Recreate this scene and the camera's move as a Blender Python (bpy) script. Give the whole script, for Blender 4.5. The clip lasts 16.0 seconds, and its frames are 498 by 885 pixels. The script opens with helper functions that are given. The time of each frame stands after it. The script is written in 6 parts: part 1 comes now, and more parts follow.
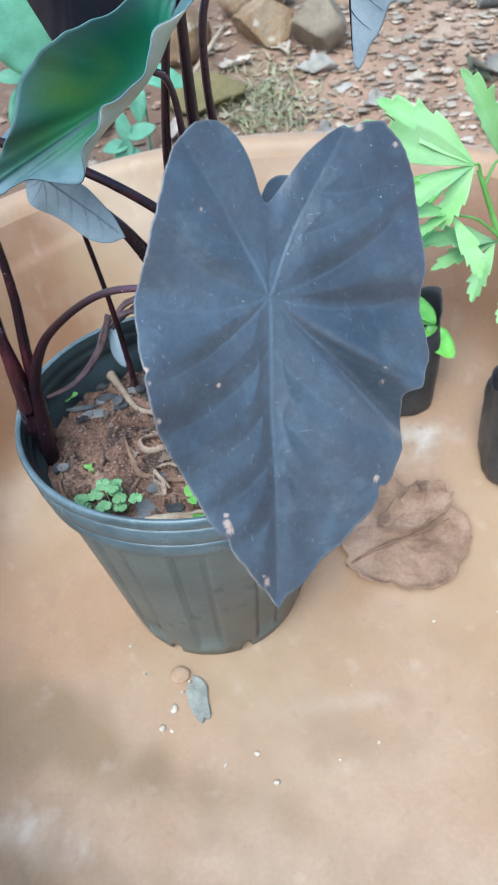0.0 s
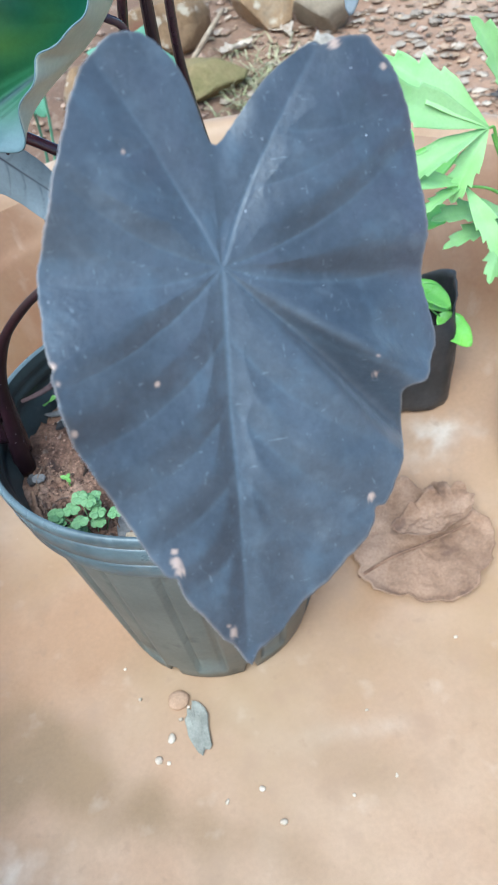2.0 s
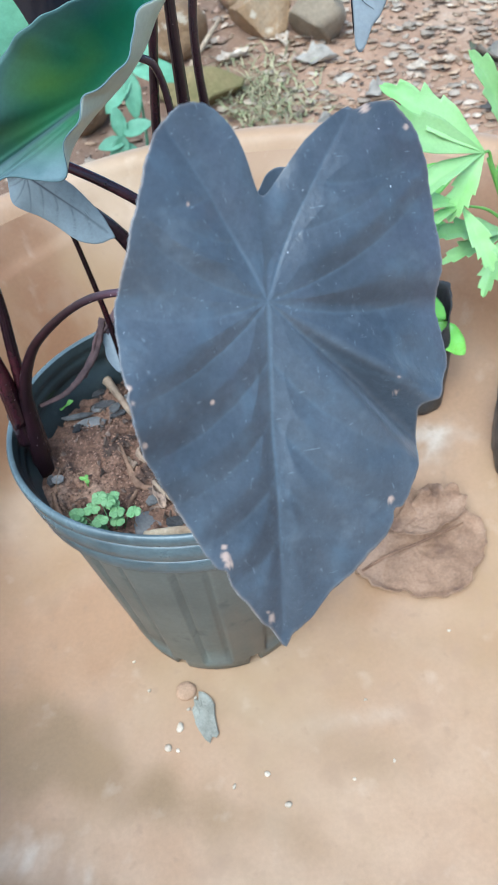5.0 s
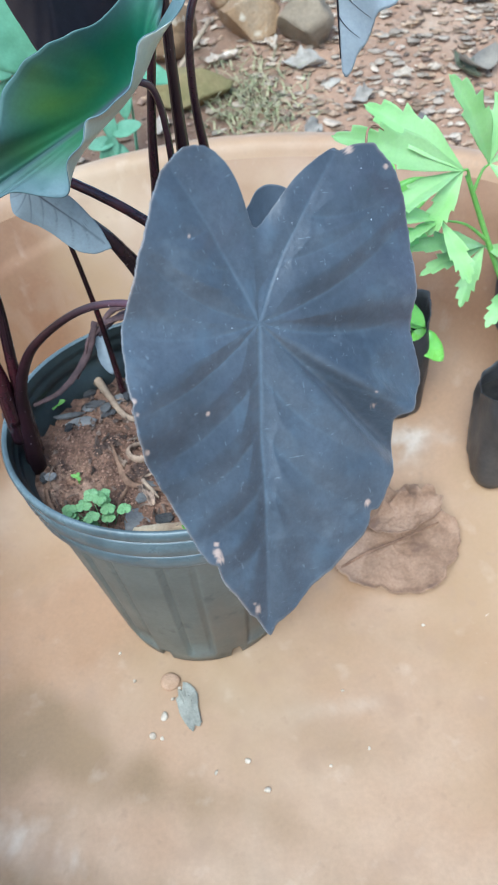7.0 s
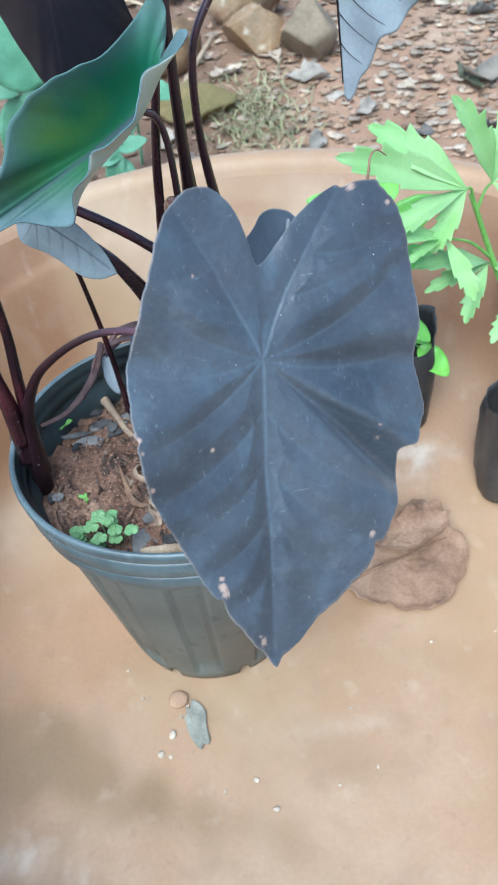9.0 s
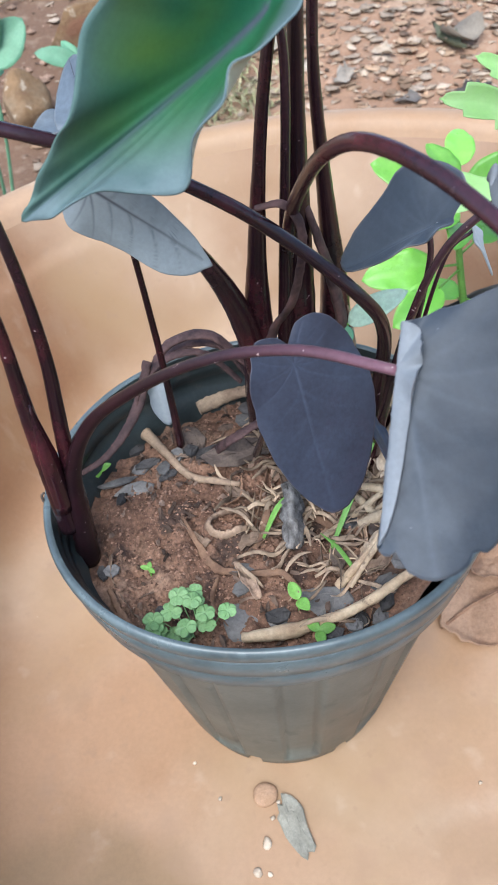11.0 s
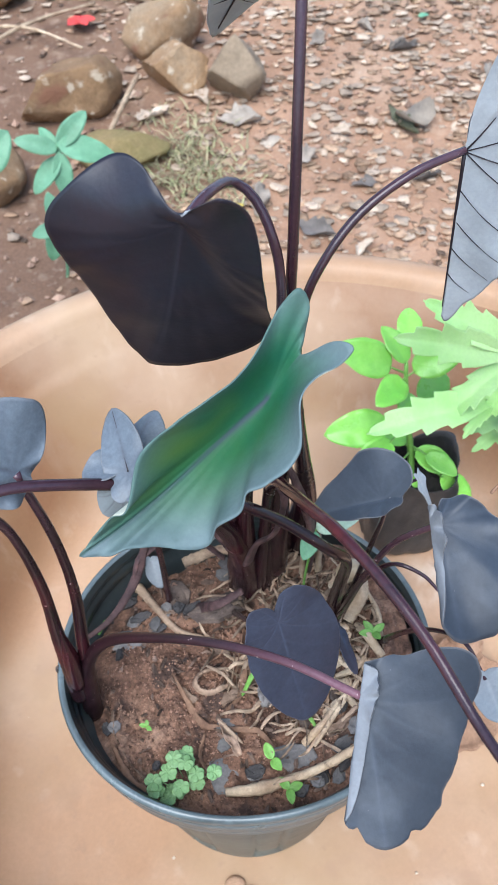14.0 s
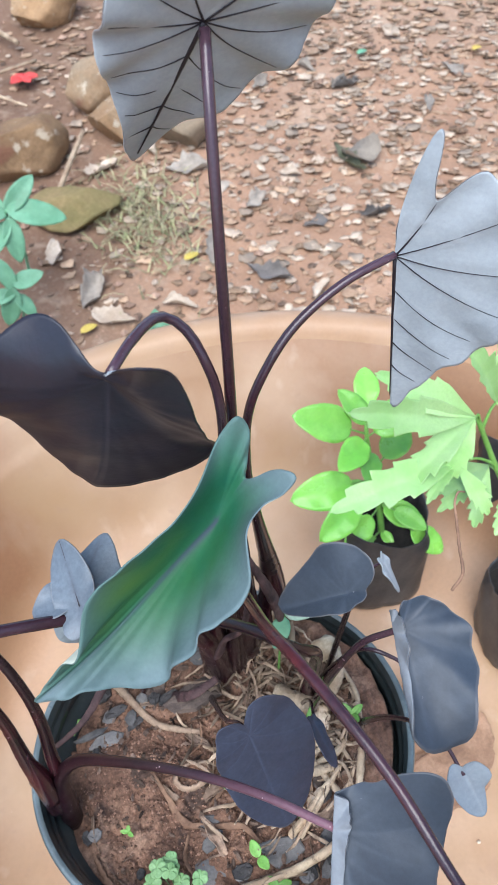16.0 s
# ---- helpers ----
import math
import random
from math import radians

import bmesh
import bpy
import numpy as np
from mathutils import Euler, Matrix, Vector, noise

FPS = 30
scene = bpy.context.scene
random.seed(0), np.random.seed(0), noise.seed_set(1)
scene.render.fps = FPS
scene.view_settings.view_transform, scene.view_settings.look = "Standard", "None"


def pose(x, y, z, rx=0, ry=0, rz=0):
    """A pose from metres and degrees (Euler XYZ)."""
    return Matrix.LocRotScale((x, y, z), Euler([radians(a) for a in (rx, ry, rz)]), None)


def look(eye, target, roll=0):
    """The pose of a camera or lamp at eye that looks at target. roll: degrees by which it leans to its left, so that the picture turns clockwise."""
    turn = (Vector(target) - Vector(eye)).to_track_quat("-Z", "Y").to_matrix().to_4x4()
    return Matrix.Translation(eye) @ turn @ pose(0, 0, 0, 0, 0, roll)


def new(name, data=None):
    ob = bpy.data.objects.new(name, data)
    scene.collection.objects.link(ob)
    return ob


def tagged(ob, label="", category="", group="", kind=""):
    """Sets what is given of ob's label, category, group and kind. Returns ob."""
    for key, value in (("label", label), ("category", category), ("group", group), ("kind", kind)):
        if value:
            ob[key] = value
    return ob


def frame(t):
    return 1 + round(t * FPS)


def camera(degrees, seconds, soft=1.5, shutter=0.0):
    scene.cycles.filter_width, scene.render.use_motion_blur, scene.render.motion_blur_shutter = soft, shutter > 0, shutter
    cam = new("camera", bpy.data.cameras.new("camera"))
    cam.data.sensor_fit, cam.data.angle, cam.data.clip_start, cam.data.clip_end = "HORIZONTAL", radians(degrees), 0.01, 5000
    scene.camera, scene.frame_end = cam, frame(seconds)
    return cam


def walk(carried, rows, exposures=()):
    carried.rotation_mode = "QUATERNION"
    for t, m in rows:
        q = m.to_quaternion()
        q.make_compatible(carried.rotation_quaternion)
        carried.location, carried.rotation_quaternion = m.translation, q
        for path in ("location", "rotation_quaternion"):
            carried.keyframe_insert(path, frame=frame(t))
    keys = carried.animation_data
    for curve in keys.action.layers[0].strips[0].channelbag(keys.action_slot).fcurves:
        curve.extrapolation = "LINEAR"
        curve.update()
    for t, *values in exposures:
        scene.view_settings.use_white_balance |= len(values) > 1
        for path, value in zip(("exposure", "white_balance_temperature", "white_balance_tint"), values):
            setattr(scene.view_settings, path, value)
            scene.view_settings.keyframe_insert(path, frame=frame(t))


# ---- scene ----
cam = camera(38.5, 16.0, soft=1.3)
cam.data.dof.use_dof, cam.data.dof.focus_distance, cam.data.dof.aperture_fstop = True, 0.34, 31.0
PATH = [
    (0, (0.0553, -0.4247, 0.6034), (0.0461, 0.2901, -0.0959), -7.24),
    (0.5, (0.0427, -0.4264, 0.6112), (0.0352, 0.2873, -0.0891), -6.69),
    (1, (0.0574, -0.4193, 0.5974), (0.0484, 0.2966, -0.1007), -6.54),
    (1.5, (0.0768, -0.3851, 0.5695), (0.0576, 0.3312, -0.1281), -8.82),
    (2, (0.0735, -0.3825, 0.5651), (0.0359, 0.3317, -0.1338), -10.24),
    (2.5, (0.0707, -0.3927, 0.5806), (0.0323, 0.3195, -0.1203), -10.30),
    (3, (0.0681, -0.3967, 0.5804), (0.0366, 0.3161, -0.1202), -9.79),
    (3.5, (0.0632, -0.3971, 0.5838), (0.0321, 0.3158, -0.1168), -9.63),
    (3.7, (0.0576, -0.3958, 0.5846), (0.0372, 0.3171, -0.1164), -9.60),
    (5.8, (0.0609, -0.4093, 0.5922), (0.0458, 0.3021, -0.1104), -8.34),
    (6, (0.0624, -0.4125, 0.5931), (0.0545, 0.3004, -0.1081), -8.16),
    (6.5, (0.0650, -0.4167, 0.6076), (0.0652, 0.2899, -0.1000), -7.59),
    (7, (0.0562, -0.4136, 0.6098), (0.0619, 0.2922, -0.0987), -6.71),
    (7.5, (0.0630, -0.4176, 0.6111), (0.0734, 0.2885, -0.0969), -6.51),
    (8, (0.0579, -0.4143, 0.6122), (0.0697, 0.2953, -0.0923), -6.47),
    (8.2, (0.0521, -0.4127, 0.6121), (0.0645, 0.2975, -0.0918), -6.36),
    (10.3, (0.0717, -0.3674, 0.6299), (0.0355, 0.3496, -0.0662), -10.39),
    (10.5, (0.0338, -0.3447, 0.6153), (0.0287, 0.3681, -0.0861), -8.38),
    (11, (-0.0310, -0.2852, 0.5563), (0.0395, 0.4110, -0.1581), -8.32),
    (11.5, (-0.0358, -0.2643, 0.5158), (0.0903, 0.4149, -0.2073), -8.20),
    (12, (-0.0311, -0.2584, 0.5236), (0.0991, 0.4127, -0.2062), -8.41),
    (12.5, (-0.0159, -0.2359, 0.5695), (0.1104, 0.4312, -0.1647), -8.63),
    (13, (-0.0129, -0.2264, 0.6571), (0.1171, 0.4431, -0.0742), -6.01),
    (13.5, (-0.0201, -0.2333, 0.7062), (0.1125, 0.4347, -0.0261), -3.82),
    (14, (-0.0325, -0.2445, 0.7070), (0.1032, 0.4241, -0.0242), -3.36),
    (14.5, (-0.0335, -0.2553, 0.7098), (0.1046, 0.4153, -0.0191), -4.36),
    (15, (-0.0415, -0.2616, 0.6946), (0.1113, 0.4034, -0.0364), -5.08),
    (15.5, (-0.0411, -0.2352, 0.7326), (0.1249, 0.4238, -0.0010), -4.77),
    (16, (-0.0073, -0.2134, 0.7332), (0.1631, 0.4665, 0.0200), -5.98),
]
walk(cam, [(t, look(eye, target, roll)) for t, eye, target, roll in PATH], exposures=[(0.0, 1.31, 5200, -3), (1.2, 1.35, 5150, -3), (2.4, 1.43, 5320, -3), (3.7, 1.43, 5320, -3), (5.8, 1.29, 5240, -3), (8.2, 1.31, 5260, -3), (10.4, 1.25, 5250, -3), (11.0, 1.29, 5900, 6), (12.0, 1.37, 5850, 6), (12.5, 1.45, 5750, 3), (13.0, 1.48, 5850, 7), (13.6, 1.37, 5850, 7), (15.0, 1.32, 5850, 7), (16.0, 1.32, 5850, 7)])

# ---- light: a bright overcast sky with a broad, weak sun ----
world = bpy.data.worlds.new("overcast_sky")
scene.world = world
world.use_nodes = True
SUN_UP, SUN_ROUND = 57, 208.0
wn = world.node_tree
sky = wn.nodes.new("ShaderNodeTexSky")
sky.sky_type, sky.sun_disc = "NISHITA", False
sky.sun_elevation, sky.sun_rotation = radians(SUN_UP), radians(SUN_ROUND)
sky.air_density, sky.dust_density, sky.ozone_density = 1.0, 2.0, 1.0
wn.nodes["Background"].inputs["Strength"].default_value = 0.12
wn.links.new(sky.outputs[0], wn.nodes["Background"].inputs["Color"])
sun = new("sun", bpy.data.lights.new("sun", "SUN"))
sun.data.energy, sun.data.angle, sun.data.color = 1.75, radians(54), (1.0, 0.98, 0.95)
sun_dir = Vector((math.sin(radians(SUN_ROUND)) * math.cos(radians(SUN_UP)), math.cos(radians(SUN_ROUND)) * math.cos(radians(SUN_UP)), math.sin(radians(SUN_UP))))
sun.matrix_world = look(sun_dir * 5, (0, 0, 0))

# ---- small tools ----
rng = random.Random(7)


def nz(p, k=1.0, seed=0.0):
    return noise.noise(Vector((p[0] * k + seed, p[1] * k - seed, p[2] * k + 2 * seed)))


def part(name, bm, material, parent=None, label="", smooth=True):
    """Links a bmesh as one mesh object, under a thing or a part."""
    me = bpy.data.meshes.new(name)
    if isinstance(bm, bmesh.types.BMesh):
        bmesh.ops.recalc_face_normals(bm, faces=bm.faces)
        bm.to_mesh(me)
        bm.free()
    else:
        me.from_pydata(*bm)
        me.update()
    for m in material if isinstance(material, (list, tuple)) else [material]:
        me.materials.append(m)
    if smooth:
        me.polygons.foreach_set("use_smooth", [True] * len(me.polygons))
    ob = new(name, me)
    if parent:
        ob.parent = parent
    return tagged(ob, label) if label else ob


def empty(name, label, category, group="", kind=""):
    ob = new(name)
    ob.empty_display_size = 0.02
    return tagged(ob, label, category, group, kind)


def spline(pts, n):
    """n points evenly along a Catmull-Rom curve."""
    P = [Vector(p) for p in pts]
    P = [2 * P[0] - P[1]] + P + [2 * P[-1] - P[-2]]
    out = []
    for i in range(len(P) - 3):
        a, b, c, d = P[i:i + 4]
        for j in range(24):
            t = j / 24
            out.append(0.5 * (2 * b + (c - a) * t + (2 * a - 5 * b + 4 * c - d) * t * t + (3 * b - a - 3 * c + d) * t ** 3))
    out.append(P[-2])
    acc = [0.0]
    for a, b in zip(out, out[1:]):
        acc.append(acc[-1] + (b - a).length)
    res, k = [], 0
    for i in range(n):
        s = acc[-1] * i / (n - 1)
        while k < len(acc) - 2 and acc[k + 1] < s:
            k += 1
        f = (s - acc[k]) / max(acc[k + 1] - acc[k], 1e-9)
        res.append(out[k].lerp(out[k + 1], min(max(f, 0), 1)))
    return res


def tube(pts, radii, seg=10, n=28, bm=None, rough=0.0, squash=1.0, seed=0.0):
    """A tapered tube along a smooth curve, closed at both ends."""
    bm = bm or bmesh.new()
    C = spline(pts, n)
    ref, rings = Vector((0.31, 0.87, 0.38)), []
    for i, c in enumerate(C):
        tan = (C[min(i + 1, n - 1)] - C[max(i - 1, 0)]).normalized()
        x = (ref - tan * ref.dot(tan)).normalized()
        ref, y = x, tan.cross(x)
        f = i / (n - 1) * (len(radii) - 1)
        k = min(int(f), len(radii) - 2)
        r = radii[k] + (radii[k + 1] - radii[k]) * (f - k)
        ring = []
        for j in range(seg):
            a = 2 * math.pi * j / seg
            rr = r * (1 + rough * nz(c + x * math.cos(a) * r + y * math.sin(a) * r, 0.6 / max(r, 1e-4), seed))
            ring.append(bm.verts.new(c + x * math.cos(a) * rr + y * math.sin(a) * rr * squash))
        rings.append(ring)
    for a, b in zip(rings, rings[1:]):
        for j in range(seg):
            bm.faces.new((a[j], a[(j + 1) % seg], b[(j + 1) % seg], b[j]))
    bm.faces.new(rings[0][::-1])
    bm.faces.new(rings[-1])
    return bm


def lathe(profile, seg, shape=None):
    """Turns a profile of (radius, height) about z; shape(x, y, z) may move each point."""
    bm, rings = bmesh.new(), []
    for r, z in profile:
        ring = []
        for j in range(seg):
            a = 2 * math.pi * j / seg
            p = Vector((r * math.cos(a), r * math.sin(a), z))
            ring.append(bm.verts.new(shape(p, a) if shape else p))
        rings.append(ring)
    for a, b in zip(rings, rings[1:]):
        for j in range(seg):
            bm.faces.new((a[j], a[(j + 1) % seg], b[(j + 1) % seg], b[j]))
    return bm, rings


def rock(size, seed, flat=1.0, cut=5, sub=3, rough=0.12):
    """A stone with a few broken faces and a weathered skin, centred at the origin."""
    bm = bmesh.new()
    bmesh.ops.create_icosphere(bm, subdivisions=sub, radius=1.0)
    r = random.Random(seed)
    planes = []
    for _ in range(cut):
        d = Vector((r.uniform(-1, 1), r.uniform(-1, 1), r.uniform(-0.7, 1))).normalized()
        planes.append((d, r.uniform(0.46, 0.76)))
    for v in bm.verts:
        for d, h in planes:
            o = v.co.dot(d) - h
            if o > 0:
                v.co -= d * o
        v.co *= 1 + rough * nz(v.co, 1.3, seed) + rough * 0.4 * nz(v.co, 4.0, seed)
        v.co = Vector((v.co.x * size[0], v.co.y * size[1], v.co.z * size[2] * flat))
    return bm


def moved(bm, m):
    bmesh.ops.transform(bm, matrix=m, verts=bm.verts)
    return bm


def chip(w, d, h, seed, n=9):
    """A flat broken flake with an uneven edge and a crowned face."""
    r = random.Random(seed)
    bm = bmesh.new()
    rad = [r.uniform(0.72, 1.08) for _ in range(n)]
    rings = []
    for f, z in ((0.94, -h / 2), (1.0, 0.0), (0.9, h / 2), (0.45, h * 0.62)):
        rings.append([bm.verts.new((w / 2 * f * rad[k] * math.cos(2 * math.pi * k / n), d / 2 * f * rad[k] * math.sin(2 * math.pi * k / n), z + h * 0.25 * r.uniform(-1, 1))) for k in range(n)])
    for a, b in zip(rings, rings[1:]):
        for k in range(n):
            bm.faces.new((a[k], a[(k + 1) % n], b[(k + 1) % n], b[k]))
    bm.faces.new(rings[0][::-1])
    bm.faces.new(rings[-1])
    return bm


def thick(ob, t=0.0004):
    so = ob.modifiers.new("thickness", "SOLIDIFY")
    so.thickness, so.offset = t, 0
    return ob


# ---- materials ----
def mat(name, c1, c2, scale=20.0, fine=220.0, rough=0.7, bump=0.25, spec=0.4, mix=(0.35, 0.65), vary=0.0, c3=None, spots=None, island=False, thin=0.0, streak=None, attribute=None, attributes=None, grains=(0.78, 1.2), sheen=0.0):
    """A procedural surface: two colours in broad patches, fine grain, relief, and stains or specks (spots: colour, scale, amount)."""
    m = bpy.data.materials.new(name)
    m.use_nodes = True
    t = m.node_tree
    N, L = t.nodes.new, t.links.new
    b = t.nodes["Principled BSDF"]
    co = N("ShaderNodeTexCoord")
    vec = co.outputs["Object"]
    if streak:
        mp = N("ShaderNodeMapping")
        mp.inputs["Scale"].default_value = streak
        L(vec, mp.inputs["Vector"])
        vec = mp.outputs[0]

    def noi(s, d=5.0, r=0.6):
        n = N("ShaderNodeTexNoise")
        n.inputs["Scale"].default_value, n.inputs["Detail"].default_value, n.inputs["Roughness"].default_value = s, d, r
        L(vec, n.inputs["Vector"])
        return n.outputs["Fac"]

    def ramp(fac, lo, hi):
        r = N("ShaderNodeMapRange")
        r.inputs["From Min"].default_value, r.inputs["From Max"].default_value = lo, hi
        L(fac, r.inputs["Value"])
        return r.outputs[0]

    def blend(fac, a, bb, kind="MIX"):
        x = N("ShaderNodeMix")
        x.data_type, x.blend_type = "RGBA", kind
        for sock, val in ((x.inputs[0], fac), (x.inputs[6], a), (x.inputs[7], bb)):
            if isinstance(val, (int, float)):
                sock.default_value = val
            elif isinstance(val, tuple):
                sock.default_value = (*val, 1)
            else:
                L(val, sock)
        return x.outputs[2]

    broad, grain = noi(scale), noi(fine, 4.0, 0.7)
    col = blend(ramp(broad, *mix), c1, c2)
    if c3:
        col = blend(ramp(noi(scale * 0.37, 6.0, 0.7), 0.5, 0.72), col, c3)
    if vary or island:
        if island:
            g = N("ShaderNodeNewGeometry").outputs["Random Per Island"]
        else:
            g = N("ShaderNodeObjectInfo").outputs["Random"]
        h = N("ShaderNodeHueSaturation")
        r = N("ShaderNodeMapRange")
        r.inputs["To Min"].default_value, r.inputs["To Max"].default_value = 1 - vary, 1 + vary
        L(g, r.inputs["Value"])
        L(r.outputs[0], h.inputs["Value"])
        L(col, h.inputs["Color"])
        col = h.outputs[0]
    for attribute in attributes or ([attribute] if attribute else []):
        a = N("ShaderNodeAttribute")
        a.attribute_name = attribute[0]
        col = blend(a.outputs["Fac"], col, attribute[1])
    shade = N("ShaderNodeMapRange")
    shade.inputs["From Min"].default_value, shade.inputs["From Max"].default_value = 0.25, 0.75
    shade.inputs["To Min"].default_value, shade.inputs["To Max"].default_value = grains
    L(grain, shade.inputs["Value"])
    mul = N("ShaderNodeMix")
    mul.data_type, mul.blend_type = "RGBA", "MULTIPLY"
    mul.inputs[0].default_value = 1
    L(col, mul.inputs[6])
    L(shade.outputs[0], mul.inputs[7])
    col = mul.outputs[2]
    for sp in spots or ():
        soft, amount = (sp[3], sp[4]) if len(sp) > 4 else (0.05, 1.0)
        keep = vec
        if len(sp) > 5:                        # a stain drawn out along one direction
            sm = N("ShaderNodeMapping")
            sm.inputs["Scale"].default_value = sp[5]
            L(co.outputs["Object"], sm.inputs["Vector"])
            vec = sm.outputs[0]
        f = ramp(noi(sp[1], 5.0 if len(sp) > 4 else 3.0, 0.5), sp[2], sp[2] + soft)
        vec = keep
        if amount < 1:
            am = N("ShaderNodeMath")
            am.operation = "MULTIPLY"
            am.inputs[1].default_value = amount
            L(f, am.inputs[0])
            f = am.outputs[0]
        col = blend(f, col, sp[0])
    L(col, b.inputs["Base Color"])
    rr = N("ShaderNodeMapRange")
    rr.inputs["To Min"].default_value, rr.inputs["To Max"].default_value = max(rough - 0.12, 0.05), min(rough + 0.12, 1)
    L(broad, rr.inputs["Value"])
    L(rr.outputs[0], b.inputs["Roughness"])
    b.inputs["Specular IOR Level"].default_value = spec
    b.inputs["Sheen Weight"].default_value, b.inputs["Sheen Roughness"].default_value, b.inputs["Sheen Tint"].default_value = sheen, 0.4, (0.75, 0.86, 1.0, 1)
    if thin:
        b.inputs["Subsurface Weight"].default_value = thin
        b.inputs["Subsurface Radius"].default_value = (0.004, 0.006, 0.002)
    bp = N("ShaderNodeBump")
    bp.inputs["Strength"].default_value, bp.inputs["Distance"].default_value = bump, 0.35 / fine
    bp2 = N("ShaderNodeBump")
    bp2.inputs["Strength"].default_value, bp2.inputs["Distance"].default_value = bump * 0.6, 0.15 / scale
    L(broad, bp2.inputs["Height"])
    L(grain, bp.inputs["Height"])
    L(bp2.outputs[0], bp.inputs["Normal"])
    L(bp.outputs[0], b.inputs["Normal"])
    return m


M_GROUND = mat("reddish_earth", (0.37, 0.225, 0.142), (0.26, 0.150, 0.093), 5, 160, 0.95, 0.8, 0.2, c3=(0.40, 0.28, 0.195), attribute=("damp", (0.135, 0.080, 0.052)), spots=[((0.48, 0.37, 0.27), 30, 0.56, 0.16, 0.3), ((0.48, 0.39, 0.30), 75, 0.62, 0.10, 0.4), ((0.16, 0.11, 0.08), 55, 0.62, 0.08, 0.7)])
M_LITTER = mat("dry_leaf_litter", (0.42, 0.285, 0.182), (0.28, 0.178, 0.112), 14, 260, 0.9, 0.5, 0.2, vary=0.4, island=True)
M_PALE = mat("pale_leaf_litter", (0.50, 0.392, 0.288), (0.36, 0.27, 0.195), 20, 300, 0.9, 0.5, 0.2, vary=0.35, island=True)
M_ROCK = mat("tan_fieldstone", (0.31, 0.190, 0.098), (0.18, 0.108, 0.058), 9, 150, 0.9, 1.0, 0.25, vary=0.15, c3=(0.30, 0.235, 0.16), spots=[((0.18, 0.085, 0.05), 9, 0.60, 0.06, 0.85), ((0.58, 0.50, 0.38), 40, 0.62, 0.08, 0.6)])
M_TUB = mat("clay_washed_concrete", (0.450, 0.272, 0.155), (0.345, 0.198, 0.108), 2.2, 240, 0.47, 0.07, 0.38, mix=(0.34, 0.66), c3=(0.57, 0.41, 0.28), grains=(0.92, 1.07), attributes=[("wall_tone", (0.255, 0.130, 0.065)), ("wash", (0.29, 0.185, 0.10)), ("lime_glare", (0.74, 0.66, 0.56))], spots=[((0.34, 0.215, 0.125), 3.3, 0.52, 0.2, 0.6), ((0.62, 0.47, 0.33), 4.4, 0.56, 0.2, 0.5), ((0.30, 0.19, 0.115), 14, 0.60, 0.12, 0.45), ((0.66, 0.52, 0.38), 7.5, 0.55, 0.22, 0.2), ((0.35, 0.225, 0.115), 5.5, 0.50, 0.2, 0.6), ((0.36, 0.23, 0.145), 24, 0.56, 0.16, 0.6, (1.0, 1.0, 0.08)), ((0.68, 0.55, 0.43), 32, 0.62, 0.14, 0.22, (1.0, 1.0, 0.10)), ((0.32, 0.20, 0.125), 70, 0.63, 0.10, 0.45), ((0.80, 0.72, 0.62), 110, 0.77)])
M_POT = mat("weathered_dark_plastic", (0.138, 0.145, 0.124), (0.098, 0.102, 0.088), 14, 320, 0.44, 0.08, 0.45, c3=(0.120, 0.105, 0.082), grains=(0.85, 1.12), spots=[((0.15, 0.125, 0.095), 30, 0.58, 0.12, 0.45, (1.0, 1.0, 0.25)), ((0.045, 0.050, 0.046), 45, 0.60, 0.1, 0.6)])
M_POTRIM = mat("worn_grey_green_plastic", (0.120, 0.148, 0.150), (0.066, 0.083, 0.085), 26, 400, 0.30, 0.08, 0.6, grains=(0.85, 1.12), spots=[((0.17, 0.155, 0.13), 46, 0.62, 0.1, 0.5), ((0.13, 0.155, 0.16), 110, 0.62, 0.06, 0.5)])
M_SOIL = mat("red_potting_soil", (0.235, 0.132, 0.086), (0.105, 0.058, 0.040), 34, 420, 0.95, 1.0, 0.2, c3=(0.31, 0.205, 0.145), grains=(0.4, 1.5), spots=[((0.05, 0.034, 0.028), 46, 0.57, 0.07, 0.85), ((0.38, 0.27, 0.20), 260, 0.70)])
M_BLACKSOIL = mat("black_compost", (0.03, 0.026, 0.022), (0.015, 0.013, 0.012), 90, 500, 0.95, 1.0, 0.2)
M_SLATE = mat("grey_charred_chip", (0.20, 0.187, 0.175), (0.085, 0.080, 0.078), 60, 600, 0.75, 0.6, 0.3, vary=0.4)
M_BARK = mat("weathered_bark", (0.16, 0.12, 0.095), (0.06, 0.045, 0.04), 80, 500, 0.9, 1.0, 0.2, vary=0.2)
M_STRAW = mat("bleached_dry_stem", (0.56, 0.44, 0.30), (0.34, 0.235, 0.145), 50, 420, 0.75, 1.0, 0.3, vary=0.2, c3=(0.22, 0.135, 0.085), spots=[((0.10, 0.065, 0.045), 150, 0.64, 0.05, 0.7)])
M_HUSK = mat("browned_dead_stalk", (0.40, 0.285, 0.19), (0.22, 0.145, 0.10), 60, 420, 0.8, 0.9, 0.25, c3=(0.58, 0.44, 0.29), spots=[((0.09, 0.06, 0.045), 120, 0.62, 0.06, 0.7)])
M_VINE = mat("brown_dry_fibre", (0.27, 0.16, 0.10), (0.15, 0.085, 0.055), 70, 600, 0.85, 0.7, 0.25, vary=0.25)
